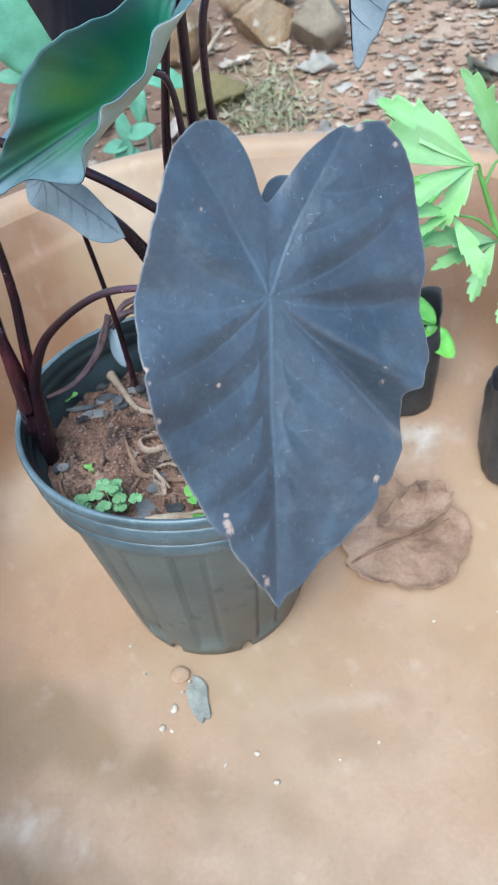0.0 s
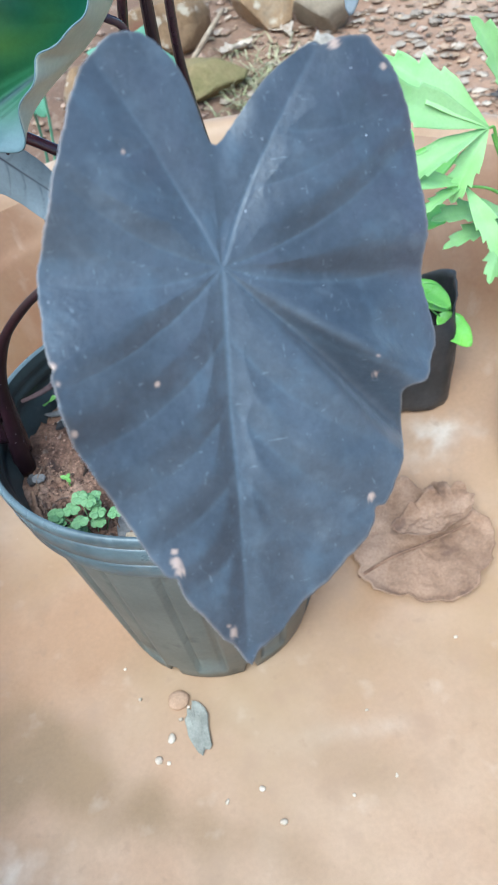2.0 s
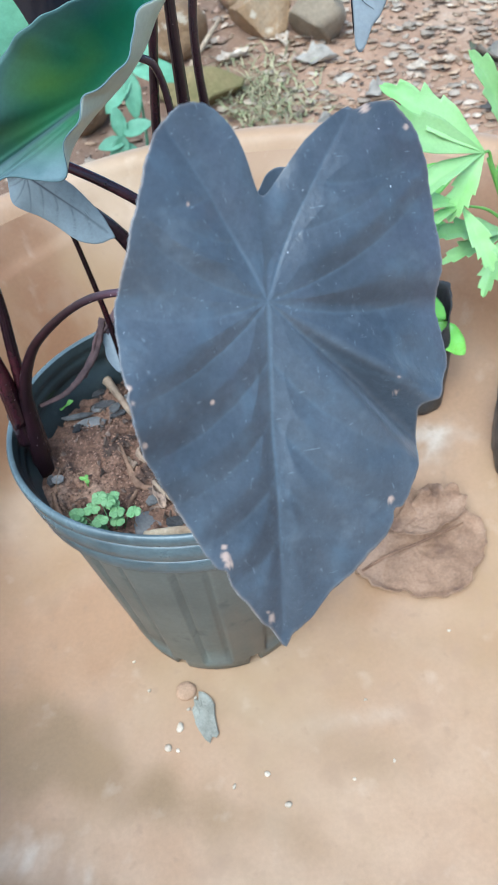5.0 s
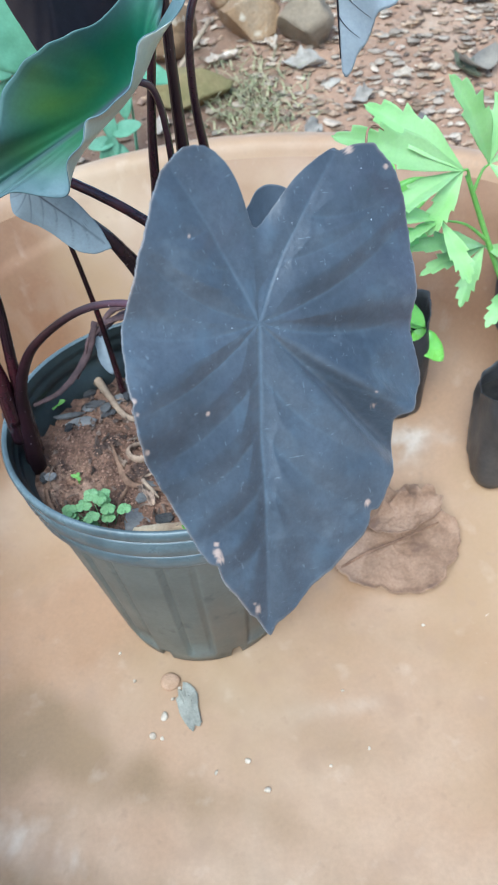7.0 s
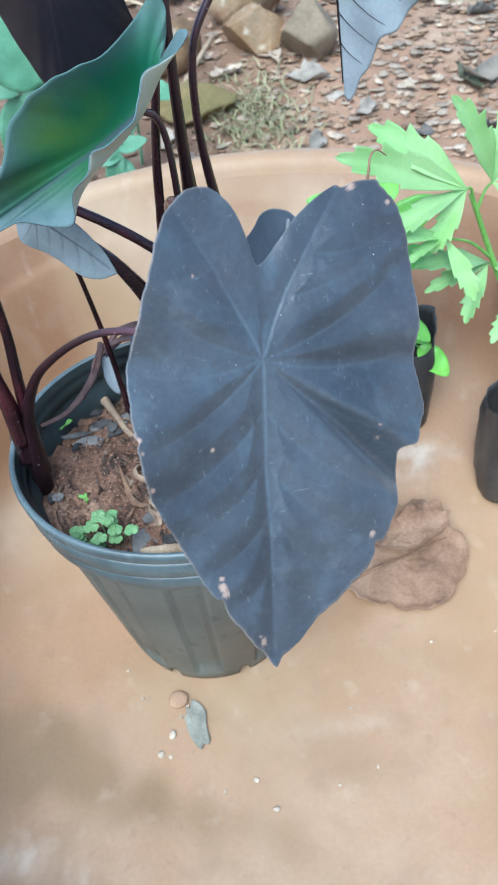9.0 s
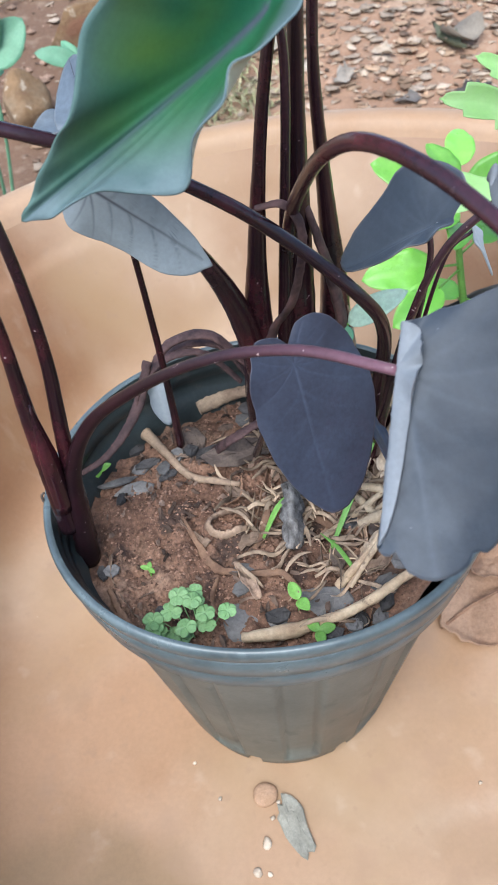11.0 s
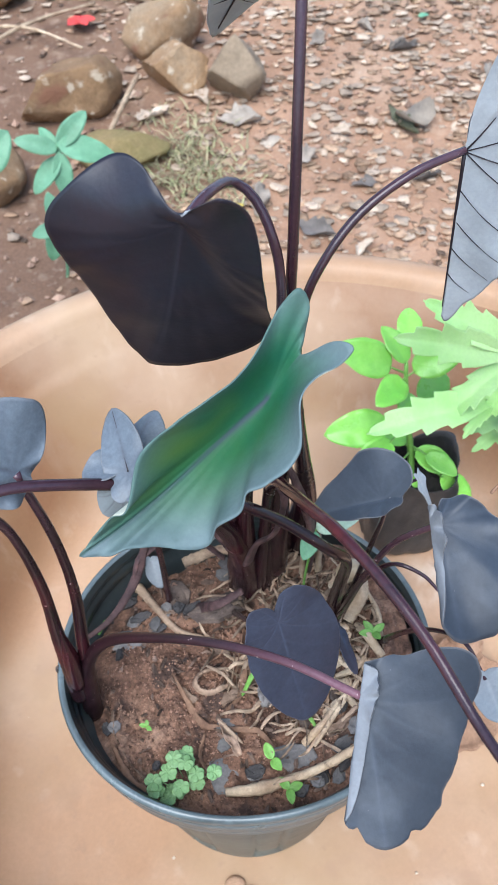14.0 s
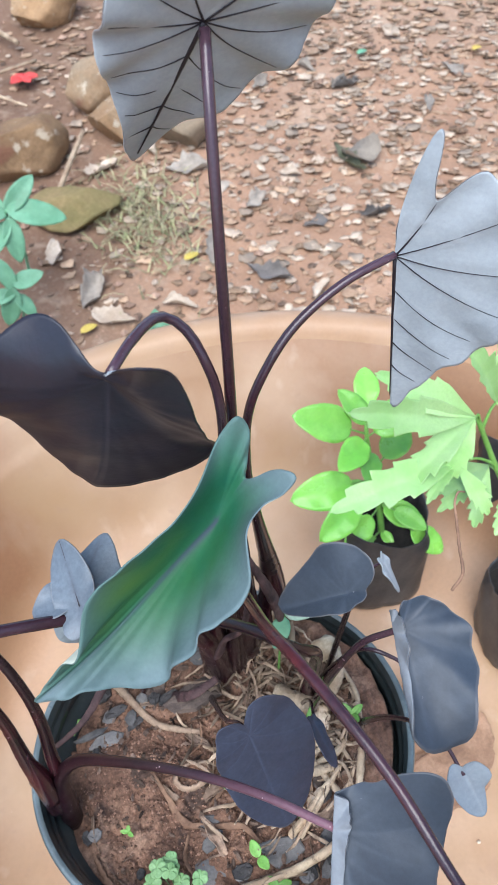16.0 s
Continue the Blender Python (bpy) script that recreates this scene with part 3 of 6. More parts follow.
def blade(name, hub, tip, facing, left, right, top, surf=None, ruffle=(0.002, 5, 0.0), folds=(), dent=0.0003, scars=(), lobes=150, turnup=None, nicks=(), fray=0.35, under=M_UNDER, label="", rings=40, steps=192, veins=False, minor=0.6, half=False, quilt=0.0, thin=1.0, scallop=0.0, size=1.0):
    """A heart-shaped blade. left and right: millimetres from the stalk's joint to the edge, from the tip (0 degrees) round to the
    notch (180), at even steps. surf(s, w): the height of its bowed surface. folds: (millimetres, degrees, width)."""
    hub, tip = Vector(hub), Vector(tip)
    u = (tip - hub).normalized()
    n = Vector(facing)
    n = (n - u * n.dot(u)).normalized()
    v = u.cross(n)
    k = len(left) - 1
    grid = np.array(list(right[::-1]) + list(left[1:])) / 1000.0

    def R_at(deg):
        f = (deg + 180) / 360 * (2 * k)
        i = int(math.floor(f)) % (2 * k)
        g = f - math.floor(f)
        a, b, c, d = grid[(i - 1) % (2 * k)], grid[i], grid[i + 1], grid[(i + 2) % (2 * k)] if i + 2 <= 2 * k else grid[1]
        m1, m2 = (c - a) / 2, (d - b) / 2
        h = (2 * g ** 3 - 3 * g * g + 1) * b + (g ** 3 - 2 * g * g + g) * m1 + (3 * g * g - 2 * g ** 3) * c + (g ** 3 - g * g) * m2
        return max(h, 0.002)

    degs = [180 * j / (steps - 1) for j in range(steps)] if half else [-180 + 360 * j / steps for j in range(steps)]
    rads = [R_at(d) * (1 + fray * (0.006 * math.sin(d * 0.7) + 0.004 * math.sin(d * 1.9)) + scallop * (0.6 * math.sin(radians(d) * 13 + 1) + 0.4 * math.sin(radians(d) * 7))) + sum(mm / 1000 * math.exp(-((d - at) / wide) ** 2) for at, mm, wide in nicks) for d in degs]
    fs = [0.0] + [((i + 1) / rings) ** 0.9 for i in range(rings)]
    S, W, E = [0.0], [0.0], [0.0]
    for f in fs[1:]:
        for d, r in zip(degs, rads):
            S.append(f * r * math.cos(radians(d)))
            W.append(f * r * math.sin(radians(d)))
            E.append(f)
    S, W, E = np.array(S), np.array(W), np.array(E)
    T = np.degrees(np.arctan2(W, S))
    Z = np.array([surf(a, b) if surf else 0.0 for a, b in zip(S, W)])
    Z += ruffle[0] * E ** 3 * np.sin(radians(1) * ruffle[1] * T + ruffle[2])
    for mm, deg, wide in folds:
        Z += mm / 1000 * np.minimum(E * 1.6, 1) * E * np.exp(-((T - deg) / wide) ** 2)
    V, Q = vein_field(S, W, R_at, grid[k], lobes, minor, thin)
    Z -= dent * V + quilt * Q * np.minimum(E * 3, 1)
    Z += np.array([0.0011 * nz((a, b, 0.3), 45) + 0.0003 * nz((a, b, 0.7), 130) for a, b in zip(S, W)]) * np.minimum(E * 2, 1)
    if turnup:                                  # the edge past this line is rolled back over the blade
        line, ang = turnup[0] / 1000 + turnup[2] * S, radians(turnup[1])
        way = turnup[3] if len(turnup) > 3 else 1
        over = np.maximum(way * W - line, 0)
        W = np.where(over > 0, way * (line + over * math.cos(ang)), W)
        Z = Z + over * math.sin(ang) + np.where(over > 0, 0.0006, 0)
    verts = [hub + (u * float(a) + v * float(b) + n * float(c)) * size for a, b, c in zip(S, W, Z)]
    last = steps - 1 if half else steps
    faces = [(0, 1 + j, 1 + (j + 1) % steps) for j in range(last)]
    for i in range(rings - 1):
        a, b = 1 + i * steps, 1 + (i + 1) * steps
        faces += [(a + j, b + j, b + (j + 1) % steps, a + (j + 1) % steps) for j in range(last)]
    ob = part(name, (verts, [], faces), [top, under], plant, label)
    me = ob.data
    if me.polygons[0].normal.dot(n) < 0:
        me.flip_normals()
    C = np.zeros_like(S)
    for deg, mm, size in scars:                # torn, browned spots: direction, distance and size in millimetres
        a, b = mm / 1000 * math.cos(radians(deg)), mm / 1000 * math.sin(radians(deg))
        wob = np.array([1 + 0.5 * nz((x * 1000, y * 1000, 1.0), 0.35) for x, y in zip(S, W)])
        C = np.maximum(C, np.clip(2.6 - 2.6 * np.hypot(S - a, (W - b)) / (size / 1000 * wob), 0, 1))
    tint(ob, S, W, E, T, V, C)
    if veins:                                   # raised dark ribs on the underside
        def at_surface(s, w):
            e = math.hypot(s, w) / max(R_at(math.degrees(math.atan2(w, s))), 1e-4)
            t = math.degrees(math.atan2(w, s))
            z = (surf(s, w) if surf else 0) + ruffle[0] * e ** 3 * math.sin(radians(ruffle[1] * t) + ruffle[2])
            for mm, deg, wide in folds:
                z += mm / 1000 * min(e * 1.6, 1) * e * math.exp(-((t - deg) / wide) ** 2)
            return hub + u * s + v * w + n * (z - 0.0010)
        def rib(a, b, r0, r1):
            bow = 0.0 if b[1] == 0 else (0.07 if b[0] > a[0] - 0.01 else 0.03) * (-1 if b[1] > 0 else 1)
            P = [at_surface(a[0] + (b[0] - a[0]) * q - (b[1] - a[1]) * bow * 4 * q * (1 - q), a[1] + (b[1] - a[1]) * q + (b[0] - a[0]) * bow * 4 * q * (1 - q)) for q in (0, 0.25, 0.5, 0.75, 1)]
            part("vein", tube(P, [r0, (r0 + r1) / 2, r1], 6, 12), M_VEIN, ob)
        rib((0, 0), (grid[k] * 0.97, 0.0), 0.0010, 0.0003)
        for side in ((1,) if half else (1, -1)):
            for ang in (lobes, 118, 88, 62):
                r = R_at(side * ang) * 0.93
                rib((0, 0), (r * math.cos(radians(ang)), side * r * math.sin(radians(ang))), 0.0005 if ang == lobes else 0.00032, 0.00010)
            for f, ang in ((0.2, 40), (0.38, 27), (0.55, 17), (0.72, 9)):
                r = R_at(side * ang) * 0.93
                rib((grid[k] * f, 0), (r * math.cos(radians(ang)), side * r * math.sin(radians(ang))), 0.0003, 0.00010)
    return ob


def edge_blade(name, hub, edge, notch, top, under=M_UNDER, bulge=0.0, label="", rings=44, steps=240, lobes=150, minor=0.6, thin=1.0, dent=0.0003, ruffle=0.0008, cup=0.0):
    """A bent blade spanned between the stalk's joint and a free edge. edge: bends of the edge in order from the tip round to the
    notch (its place in the row) and back."""
    hub = Vector(hub)
    k = len(edge)
    ring = [Vector(p) for p in edge]
    loop = spline(ring + [ring[0]], steps * 4 + 1)[:-1]
    near = min(range(len(loop)), key=lambda i: (loop[i] - ring[notch]).length)
    half = steps // 2
    E = [loop[round(near * j / half)] for j in range(half)] + [loop[round(near + (len(loop) - near) * j / half) % len(loop)] for j in range(half)]
    E = np.array([list(p - hub) for p in E])
    R = np.linalg.norm(E, axis=1)
    D = E / R[:, None]
    step = np.arccos(np.clip((D * np.roll(D, -1, axis=0)).sum(1), -1, 1)) + 1e-5
    A = np.concatenate([[0], np.cumsum(step)])
    deg = np.array([180 * A[j] / A[half] if j <= half else -180 * (A[-1] - A[j]) / (A[-1] - A[half]) for j in range(2 * half)])
    normal = np.cross(E, np.roll(E, -1, axis=0)).sum(0)
    normal /= -np.linalg.norm(normal)
    kernel = np.exp(-(np.arange(-60, 61) / 26.0) ** 2)
    soft = np.stack([np.convolve(np.concatenate([E[-60:, c], E[:, c], E[:60, c]]), kernel / kernel.sum(), "valid") for c in range(3)], 1)
    fs = [((i + 1) / rings) ** 0.9 for i in range(rings)]
    E_up = (E @ normal)[:, None] * normal
    soft_up = (soft @ normal)[:, None] * normal
    P, S, W, F, T = [np.zeros(3)], [0.0], [0.0], [0.0], [0.0]
    for f in fs:
        rim = soft + (E - soft) * f ** 5
        rise = soft_up + (E_up - soft_up) * f ** 5
        rim = rim + rise * (f ** cup - 1)
        for j in range(2 * half):
            P.append(rim[j] * f - normal * bulge * math.sin(math.pi * f) + normal * ruffle * f ** 3 * math.sin(j * 0.55 + 2 * math.sin(j * 0.11)))
            a = radians(deg[j])
            S.append(f * R[j] * math.cos(a))
            W.append(f * R[j] * math.sin(a))
            F.append(f)
            T.append(deg[j])
    P, S, W, F, T = np.array(P), np.array(S), np.array(W), np.array(F), np.array(T)
    order = np.argsort(deg)

    def R_at(d):
        return float(np.interp(d, deg[order], R[order]))

    V, _ = vein_field(S, W, R_at, R[0], lobes, minor, thin)
    P -= normal * (dent * V)[:, None]
    P += normal * (np.array([0.0009 * nz((a, b, 0.3), 45) for a, b in zip(S, W)]) * np.minimum(F * 2, 1))[:, None]
    n = 2 * half
    faces = [(0, 1 + j, 1 + (j + 1) % n) for j in range(n)]
    for i in range(rings - 1):
        a, b = 1 + i * n, 1 + (i + 1) * n
        faces += [(a + j, b + j, b + (j + 1) % n, a + (j + 1) % n) for j in range(n)]
    ob = part(name, ([hub + Vector(p) for p in P], [], faces), [top, under], plant, label)
    if ob.data.polygons[0].normal.dot(Vector(normal)) < 0:
        ob.data.flip_normals()
    tint(ob, S, W, F, T, V, np.zeros_like(S))
    return ob


M_VEIN = mat("dark_leaf_vein", (0.016, 0.011, 0.016), (0.010, 0.008, 0.011), 50, 500, 0.5, 0.2, 0.4)


def stalk(name, pts, radii, material=M_STEM, label="", seg=14, n=72):
    ob = part(name, tube(pts, radii, seg, n, rough=0.05, squash=0.9), material, plant, label)
    at = ob.data.attributes.new("tip", "FLOAT", "POINT")      # paler towards the blade
    at.data.foreach_set("value", [min(max((i // seg / (n - 1) - 0.5) / 0.5, 0), 1) ** 3 for i in range(len(ob.data.vertices))])
    return ob


# big leaf held out over the pot's edge, with its arching stalk
stalk("leaf_stalk", [(0.036, 0.052, 0.21), (0.0305, 0.030, 0.335), (0.0282, 0.010, 0.385), (0.0245, -0.0260, 0.4200), (0.0230, -0.0570, 0.4445), (0.0262, -0.0820, 0.4580), (0.0325, -0.110, 0.4620), (0.0400, -0.140, 0.4590), (0.0455, -0.175, 0.4535), (0.0500, -0.2155, 0.4595)], [0.0085, 0.0070, 0.0050, 0.0040, 0.0036, 0.0032, 0.0029, 0.0026, 0.0022, 0.0018], M_STEM)


def big_surf(s, w):
    return -0.9 * w * w + 0.08 * math.sqrt(w * w + 0.00004) - 0.9 * max(s - 0.03, 0) ** 2


blade("leaf_blade", (0.0508, -0.2179, 0.4621), (0.0442, -0.2799, 0.3695), (0.398, -0.775, 0.49),
      [89.5, 75.6, 64.6, 56.2, 51.2, 48.1, 44.7, 41.9, 39.5, 38.3, 37.3, 37.8, 38.6, 40.4, 43.7, 46.9, 47.8, 41.5, 26.0],
      [89.5, 82.2, 76.4, 70.9, 65.5, 59.6, 56.4, 58.5, 55.1, 53.2, 53.7, 55.0, 57.7, 60.0, 59.9, 54.0, 41.5, 29.0, 26.0], M_LEAF, big_surf, (0.0012, 7, 0.4),
      folds=[(-8.5, -49, 4.5), (6.0, -59, 6.5), (-3.5, -85, 8.0), (2.0, -25, 10.0), (2.5, 60, 14.0), (-2.0, 95, 12.0), (2.5, 130, 14.0), (2.5, -125, 14.0)], label="large blue-black heart-shaped leaf with nicked edges", rings=110, steps=540, minor=0.9, thin=0.55, quilt=0.0024,
      scars=((15.8, 64.0, 1.5), (14.6, 66.0, 1.1), (16.4, 61.8, 0.9), (2.9, 82.5, 1.4), (4.2, 80.6, 0.8), (-30.6, 65.4, 1.3), (-147, 54.5, 1.3), (-135, 58.5, 1.0), (37, 28.6, 0.7), (66.5, 42.0, 0.8), (62, 43, 0.6), (-58, 41.5, 0.6), (-54, 45, 0.5), (50, 47.0, 0.7), (140, 30, 0.45)),
      nicks=((-48.0, 5.0, 3.4), (-54.8, -4.0, 2.8), (-68, 1.0, 6), (-30.5, -1.8, 1.3), (14.8, -1.8, 1.3), (-149, -1.8, 1.6), (-142, 1.0, 2.0), (0.0, 3.0, 1.1), (3.2, -1.2, 1.2), (66, -0.8, 1.2), (110, -0.5, 3)), fray=0.4, size=1.247)

# stalk and drooping leaf that rise from the pot's left edge
stalk("leaf_stalk", [(-0.110, -0.008, 0.20), (-0.107, -0.010, 0.233), (-0.101, -0.013, 0.278), (-0.085, -0.025, 0.318), (-0.062, -0.048, 0.352), (-0.031, -0.079, 0.386), (-0.003, -0.107, 0.4045), (0.0215, -0.1330, 0.4098)], [0.0078, 0.0062, 0.0043, 0.0031, 0.0025, 0.0021, 0.0018], M_STEMPINK)
blade("leaf_blade", (0.0227, -0.1341, 0.4096), (0.0178, -0.1811, 0.3682), (-0.403, -0.58, 0.708), [62, 58, 50, 26, 17, 13, 11, 10, 9, 9, 9, 9, 9, 10, 10, 11, 12, 13, 14], [62.1, 59.6, 56.3, 49.5, 46.1, 43.5, 41.4, 41.9, 43.0, 46.5, 49.0, 47.6, 37.9, 26, 22, 18, 16, 15, 14], M_LEAFSOFT,
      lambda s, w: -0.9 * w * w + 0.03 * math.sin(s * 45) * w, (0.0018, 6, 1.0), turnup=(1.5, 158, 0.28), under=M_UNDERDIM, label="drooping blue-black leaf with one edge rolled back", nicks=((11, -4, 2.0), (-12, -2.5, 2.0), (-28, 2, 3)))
# two further stalks from the same base, leaning out over the rim
stalk("leaf_stalk", [(-0.107, -0.004, 0.215), (-0.100, -0.012, 0.30), (-0.0945, -0.013, 0.355), (-0.0945, -0.015, 0.409), (-0.100, -0.020, 0.467)], [0.0062, 0.0045, 0.003, 0.0022])
blade("leaf_blade", (-0.100, -0.020, 0.468), (-0.136, -0.028, 0.503), (0.35, -0.8, 0.5), [36, 37, 36, 35, 34, 33, 32, 27, 19, 13, 11, 10, 8], [36, 33, 28, 24, 20, 18, 17, 16, 15, 13, 11, 9, 8], M_BLUELEAF, lambda s, w: 2.0 * w * w, (0.002, 6, 0), label="small blue-grey leaf", rings=18, steps=96)
stalk("leaf_stalk", [(-0.113, -0.010, 0.235), (-0.111, -0.016, 0.32), (-0.108, -0.020, 0.38), (-0.1105, -0.025, 0.433), (-0.118, -0.030, 0.456), (-0.132, -0.036, 0.462)], [0.0068, 0.0052, 0.0036, 0.0026, 0.0022])
part("sheath", tube([(-0.111, -0.012, 0.255), (-0.109, -0.017, 0.30), (-0.108, -0.019, 0.335)], [0.0075, 0.0066, 0.001], 12, 14, squash=0.7), M_STEM, plant, "split purple leaf sheath")

# long stalk crossing from the clump to the far left
stalk("leaf_stalk", [(0.072, 0.008, 0.205), (0.0695, -0.010, 0.29), (0.064, -0.024, 0.338), (0.048, -0.031, 0.366), (0.020, -0.022, 0.393), (-0.010, -0.020, 0.418), (-0.045, -0.020, 0.440), (-0.085, -0.025, 0.460), (-0.109, -0.030, 0.469), (-0.140, -0.038, 0.470)], [0.0070, 0.0056, 0.0042, 0.0034, 0.0032, 0.0030, 0.0028, 0.0024])

# dark thick stalk leaning left, with its limp leaf
stalk("leaf_stalk", [(0.024, 0.052, 0.21), (0.016, 0.040, 0.27), (0.003, 0.022, 0.33), (-0.013, 0.008, 0.372), (-0.030, 0.002, 0.398), (-0.045, 0.000, 0.408)], [0.0105, 0.0100, 0.0088, 0.0070, 0.0045, 0.0025])
blade("leaf_blade", (-0.058, -0.004, 0.424), (-0.018, -0.021, 0.393), (-0.35, -0.75, 0.3), [55, 48, 31, 24, 21, 19, 18, 16, 14, 12, 11, 10, 8], [55, 34, 21, 15, 12, 10, 9, 9, 9, 9, 9, 9, 8], M_LIMP, lambda s, w: -2.0 * w * w, (0.002, 5, 0.5), label="limp leaf turned over, pale blue-grey back", rings=40, steps=220, minor=1.0, thin=0.5, nicks=((0, 3.0, 2.0),))

# three tall stalks from the middle of the clump
stalk("leaf_stalk", [(0.020, 0.058, 0.21), (0.014, 0.030, 0.33), (0.017, 0.010, 0.43), (0.0262, 0.001, 0.500), (0.0287, 0.0085, 0.5267), (0.0255, 0.0130, 0.5449), (0.0205, 0.0200, 0.5570), (0.0110, 0.0205, 0.5650), (-0.0032, 0.0030, 0.5700), (-0.0155, -0.0145, 0.5705)], [0.0135, 0.0130, 0.0095, 0.0055, 0.0034, 0.0028, 0.0026, 0.0024, 0.002])
edge_blade("leaf_blade", (-0.0172, -0.0185, 0.5716), [(-0.0313, 0.0279, 0.4743), (-0.0413, 0.0280, 0.4922), (-0.0527, 0.0221, 0.5267), (-0.0603, 0.0128, 0.5464), (-0.0637, 0.0070, 0.5672), (-0.0529, 0.0048, 0.5805), (-0.0358, 0.0034, 0.5902),
           (-0.0276, -0.0047, 0.5891), (-0.0221, -0.0160, 0.5809), (-0.0185, -0.0205, 0.5755), (-0.0136, -0.0316, 0.5838), (-0.0080, -0.0422, 0.5917), (0.0011, -0.0387, 0.5841), (0.0065, -0.0337, 0.5690), (0.0115, -0.0237, 0.5441), (0.0193, -0.0059, 0.5162),
           (0.0262, 0.0103, 0.4963), (0.0211, 0.0120, 0.4872), (0.0006, 0.0196, 0.4755), (-0.0207, 0.0249, 0.4723)], 9, M_LEAFDARK, label="broad maroon-black leaf hanging tip down", bulge=-0.003, ruffle=0.0002)
stalk("leaf_stalk", [(0.044, 0.060, 0.21), (0.038, 0.034, 0.35), (0.0345, 0.016, 0.45), (0.0345, 0.010, 0.52), (0.0370, 0.016, 0.580), (0.0415, 0.029, 0.630), (0.0465, 0.044, 0.657)], [0.0135, 0.0126, 0.0086, 0.0043, 0.0029, 0.0026, 0.0024])
blade("leaf_blade", (0.0467, 0.0455, 0.6595), (0.0265, 0.100, 0.596), (0.0, 0.80, 0.6), [86, 63, 55, 50, 47, 46, 46, 46, 47, 47, 43, 37, 32], [86, 59, 47, 41, 39, 37, 37, 38, 38, 37, 35, 33, 32], M_LEAF,
      lambda s, w: -0.6 * w * w, (0.003, 9, 0.3), label="large leaf held high, grey underside with dark veins", veins=True, nicks=((0, 5, 2.5), (-30, -1.0, 9), (30, -1.0, 9)))
stalk("leaf_stalk", [(0.072, 0.072, 0.21), (0.066, 0.056, 0.31), (0.052, 0.036, 0.40), (0.0455, 0.028, 0.450), (0.0465, 0.0255, 0.492), (0.057, 0.0285, 0.515), (0.075, 0.033, 0.534), (0.100, 0.036, 0.548), (0.1268, 0.0387, 0.5544)], [0.0140, 0.0130, 0.0096, 0.0060, 0.0038, 0.0028, 0.0026, 0.0024, 0.0022])
blade("leaf_blade", (0.1273, 0.0390, 0.5541), (0.1374, 0.0449, 0.4591), (0.62, 0.78, 0.05), [96, 90, 80, 72, 70, 67, 67, 67, 67, 67, 66, 66, 66, 65, 64, 63, 61, 58, 56, 54, 36, 42, 62, 30, 14], [96, 8, 7, 5, 4, 3, 3, 3, 2.5, 2, 2, 2, 2, 2, 2, 2, 2, 2, 2, 2, 2, 2, 3, 6, 14], M_LEAF,
      lambda s, w: -0.8 * w * w, (0.002, 11, 0.3), label="grey-backed leaf folded along its rib, dark veins", veins=True, half=True, nicks=((0, 5, 2.5), (20, -2, 4), (32, 1.5, 5)))


# green leaf over the middle: its upper half stands up, the other half folds forward and then droops
stalk("leaf_stalk", [(0.030, 0.048, 0.21), (0.028, 0.022, 0.36), (0.027, 0.006, 0.44), (0.023, -0.006, 0.470), (0.0152, -0.0170, 0.4800)], [0.006, 0.005, 0.0035, 0.0025, 0.002])
edge_blade("leaf_blade", (0.0145, -0.0199, 0.4807), [(-0.0815, -0.0485, 0.4362), (-0.0647, -0.0512, 0.4597), (-0.0563, -0.0558, 0.4694), (-0.0475, -0.0476, 0.4898), (-0.0323, -0.0470, 0.5030), (-0.0155, -0.0430, 0.5095), (-0.0030, -0.0360, 0.5110), (0.0085, -0.0260, 0.5145),
           (0.0227, -0.0126, 0.5254), (0.0307, -0.0118, 0.5313), (0.0347, -0.0139, 0.5237), (0.0321, -0.0168, 0.5095), (0.0298, -0.0198, 0.5021), (0.0324, -0.0264, 0.5096), (0.0384, -0.0351, 0.5196), (0.0433, -0.0419, 0.5204), (0.0378, -0.0429, 0.5140),
           (0.0289, -0.0415, 0.5089), (0.0192, -0.0489, 0.5054), (0.0131, -0.0667, 0.4935), (-0.0013, -0.0712, 0.4847), (-0.0095, -0.0699, 0.4810), (-0.0134, -0.0730, 0.4727), (-0.0224, -0.0686, 0.4619), (-0.0284, -0.0660, 0.4446), (-0.0547, -0.0588, 0.4467), (-0.0710, -0.0532, 0.4383)],
           12, M_GREENTOP, M_CREAM, cup=0.8, label="green-flushed leaf with grey wavy edges", lobes=158, minor=0.08, thin=2.2, dent=0.0001)

# small leaves round the clump
stalk("leaf_stalk", [(0.006, 0.035, 0.21), (0.004, -0.02, 0.29), (0.006, -0.05, 0.345), (0.007, -0.0640, 0.3645)], [0.003, 0.002, 0.0015, 0.0013])
blade("leaf_blade", (0.0071, -0.0671, 0.3649), (0.0166, -0.0932, 0.2993), (0.232, -0.892, 0.388), [72.4, 61.4, 49.9, 40.9, 33.4, 29.1, 24.7, 22.9, 21.8, 20.7, 19.6, 18.6, 19.1, 19.5, 19.4, 17.0, 14.5, 11.4, 8.3], [72.4, 71.5, 64.0, 55.4, 48.5, 42.7, 38.2, 34.2, 30.8, 29.1, 27.4, 25.7, 24.7, 23.6, 22.2, 19.6, 16.3, 11.1, 8.3],
      M_LEAFPURPLE, lambda s, w: -1.0 * w * w, (0.001, 5, 0), label="small smooth blue-black leaf", rings=48, steps=240, minor=0.9, thin=0.55)
stalk("leaf_stalk", [(0.086, 0.012, 0.205), (0.088, -0.006, 0.31), (0.087, -0.018, 0.366), (0.0828, -0.0218, 0.3872)], [0.0035, 0.0024, 0.0018, 0.0016])
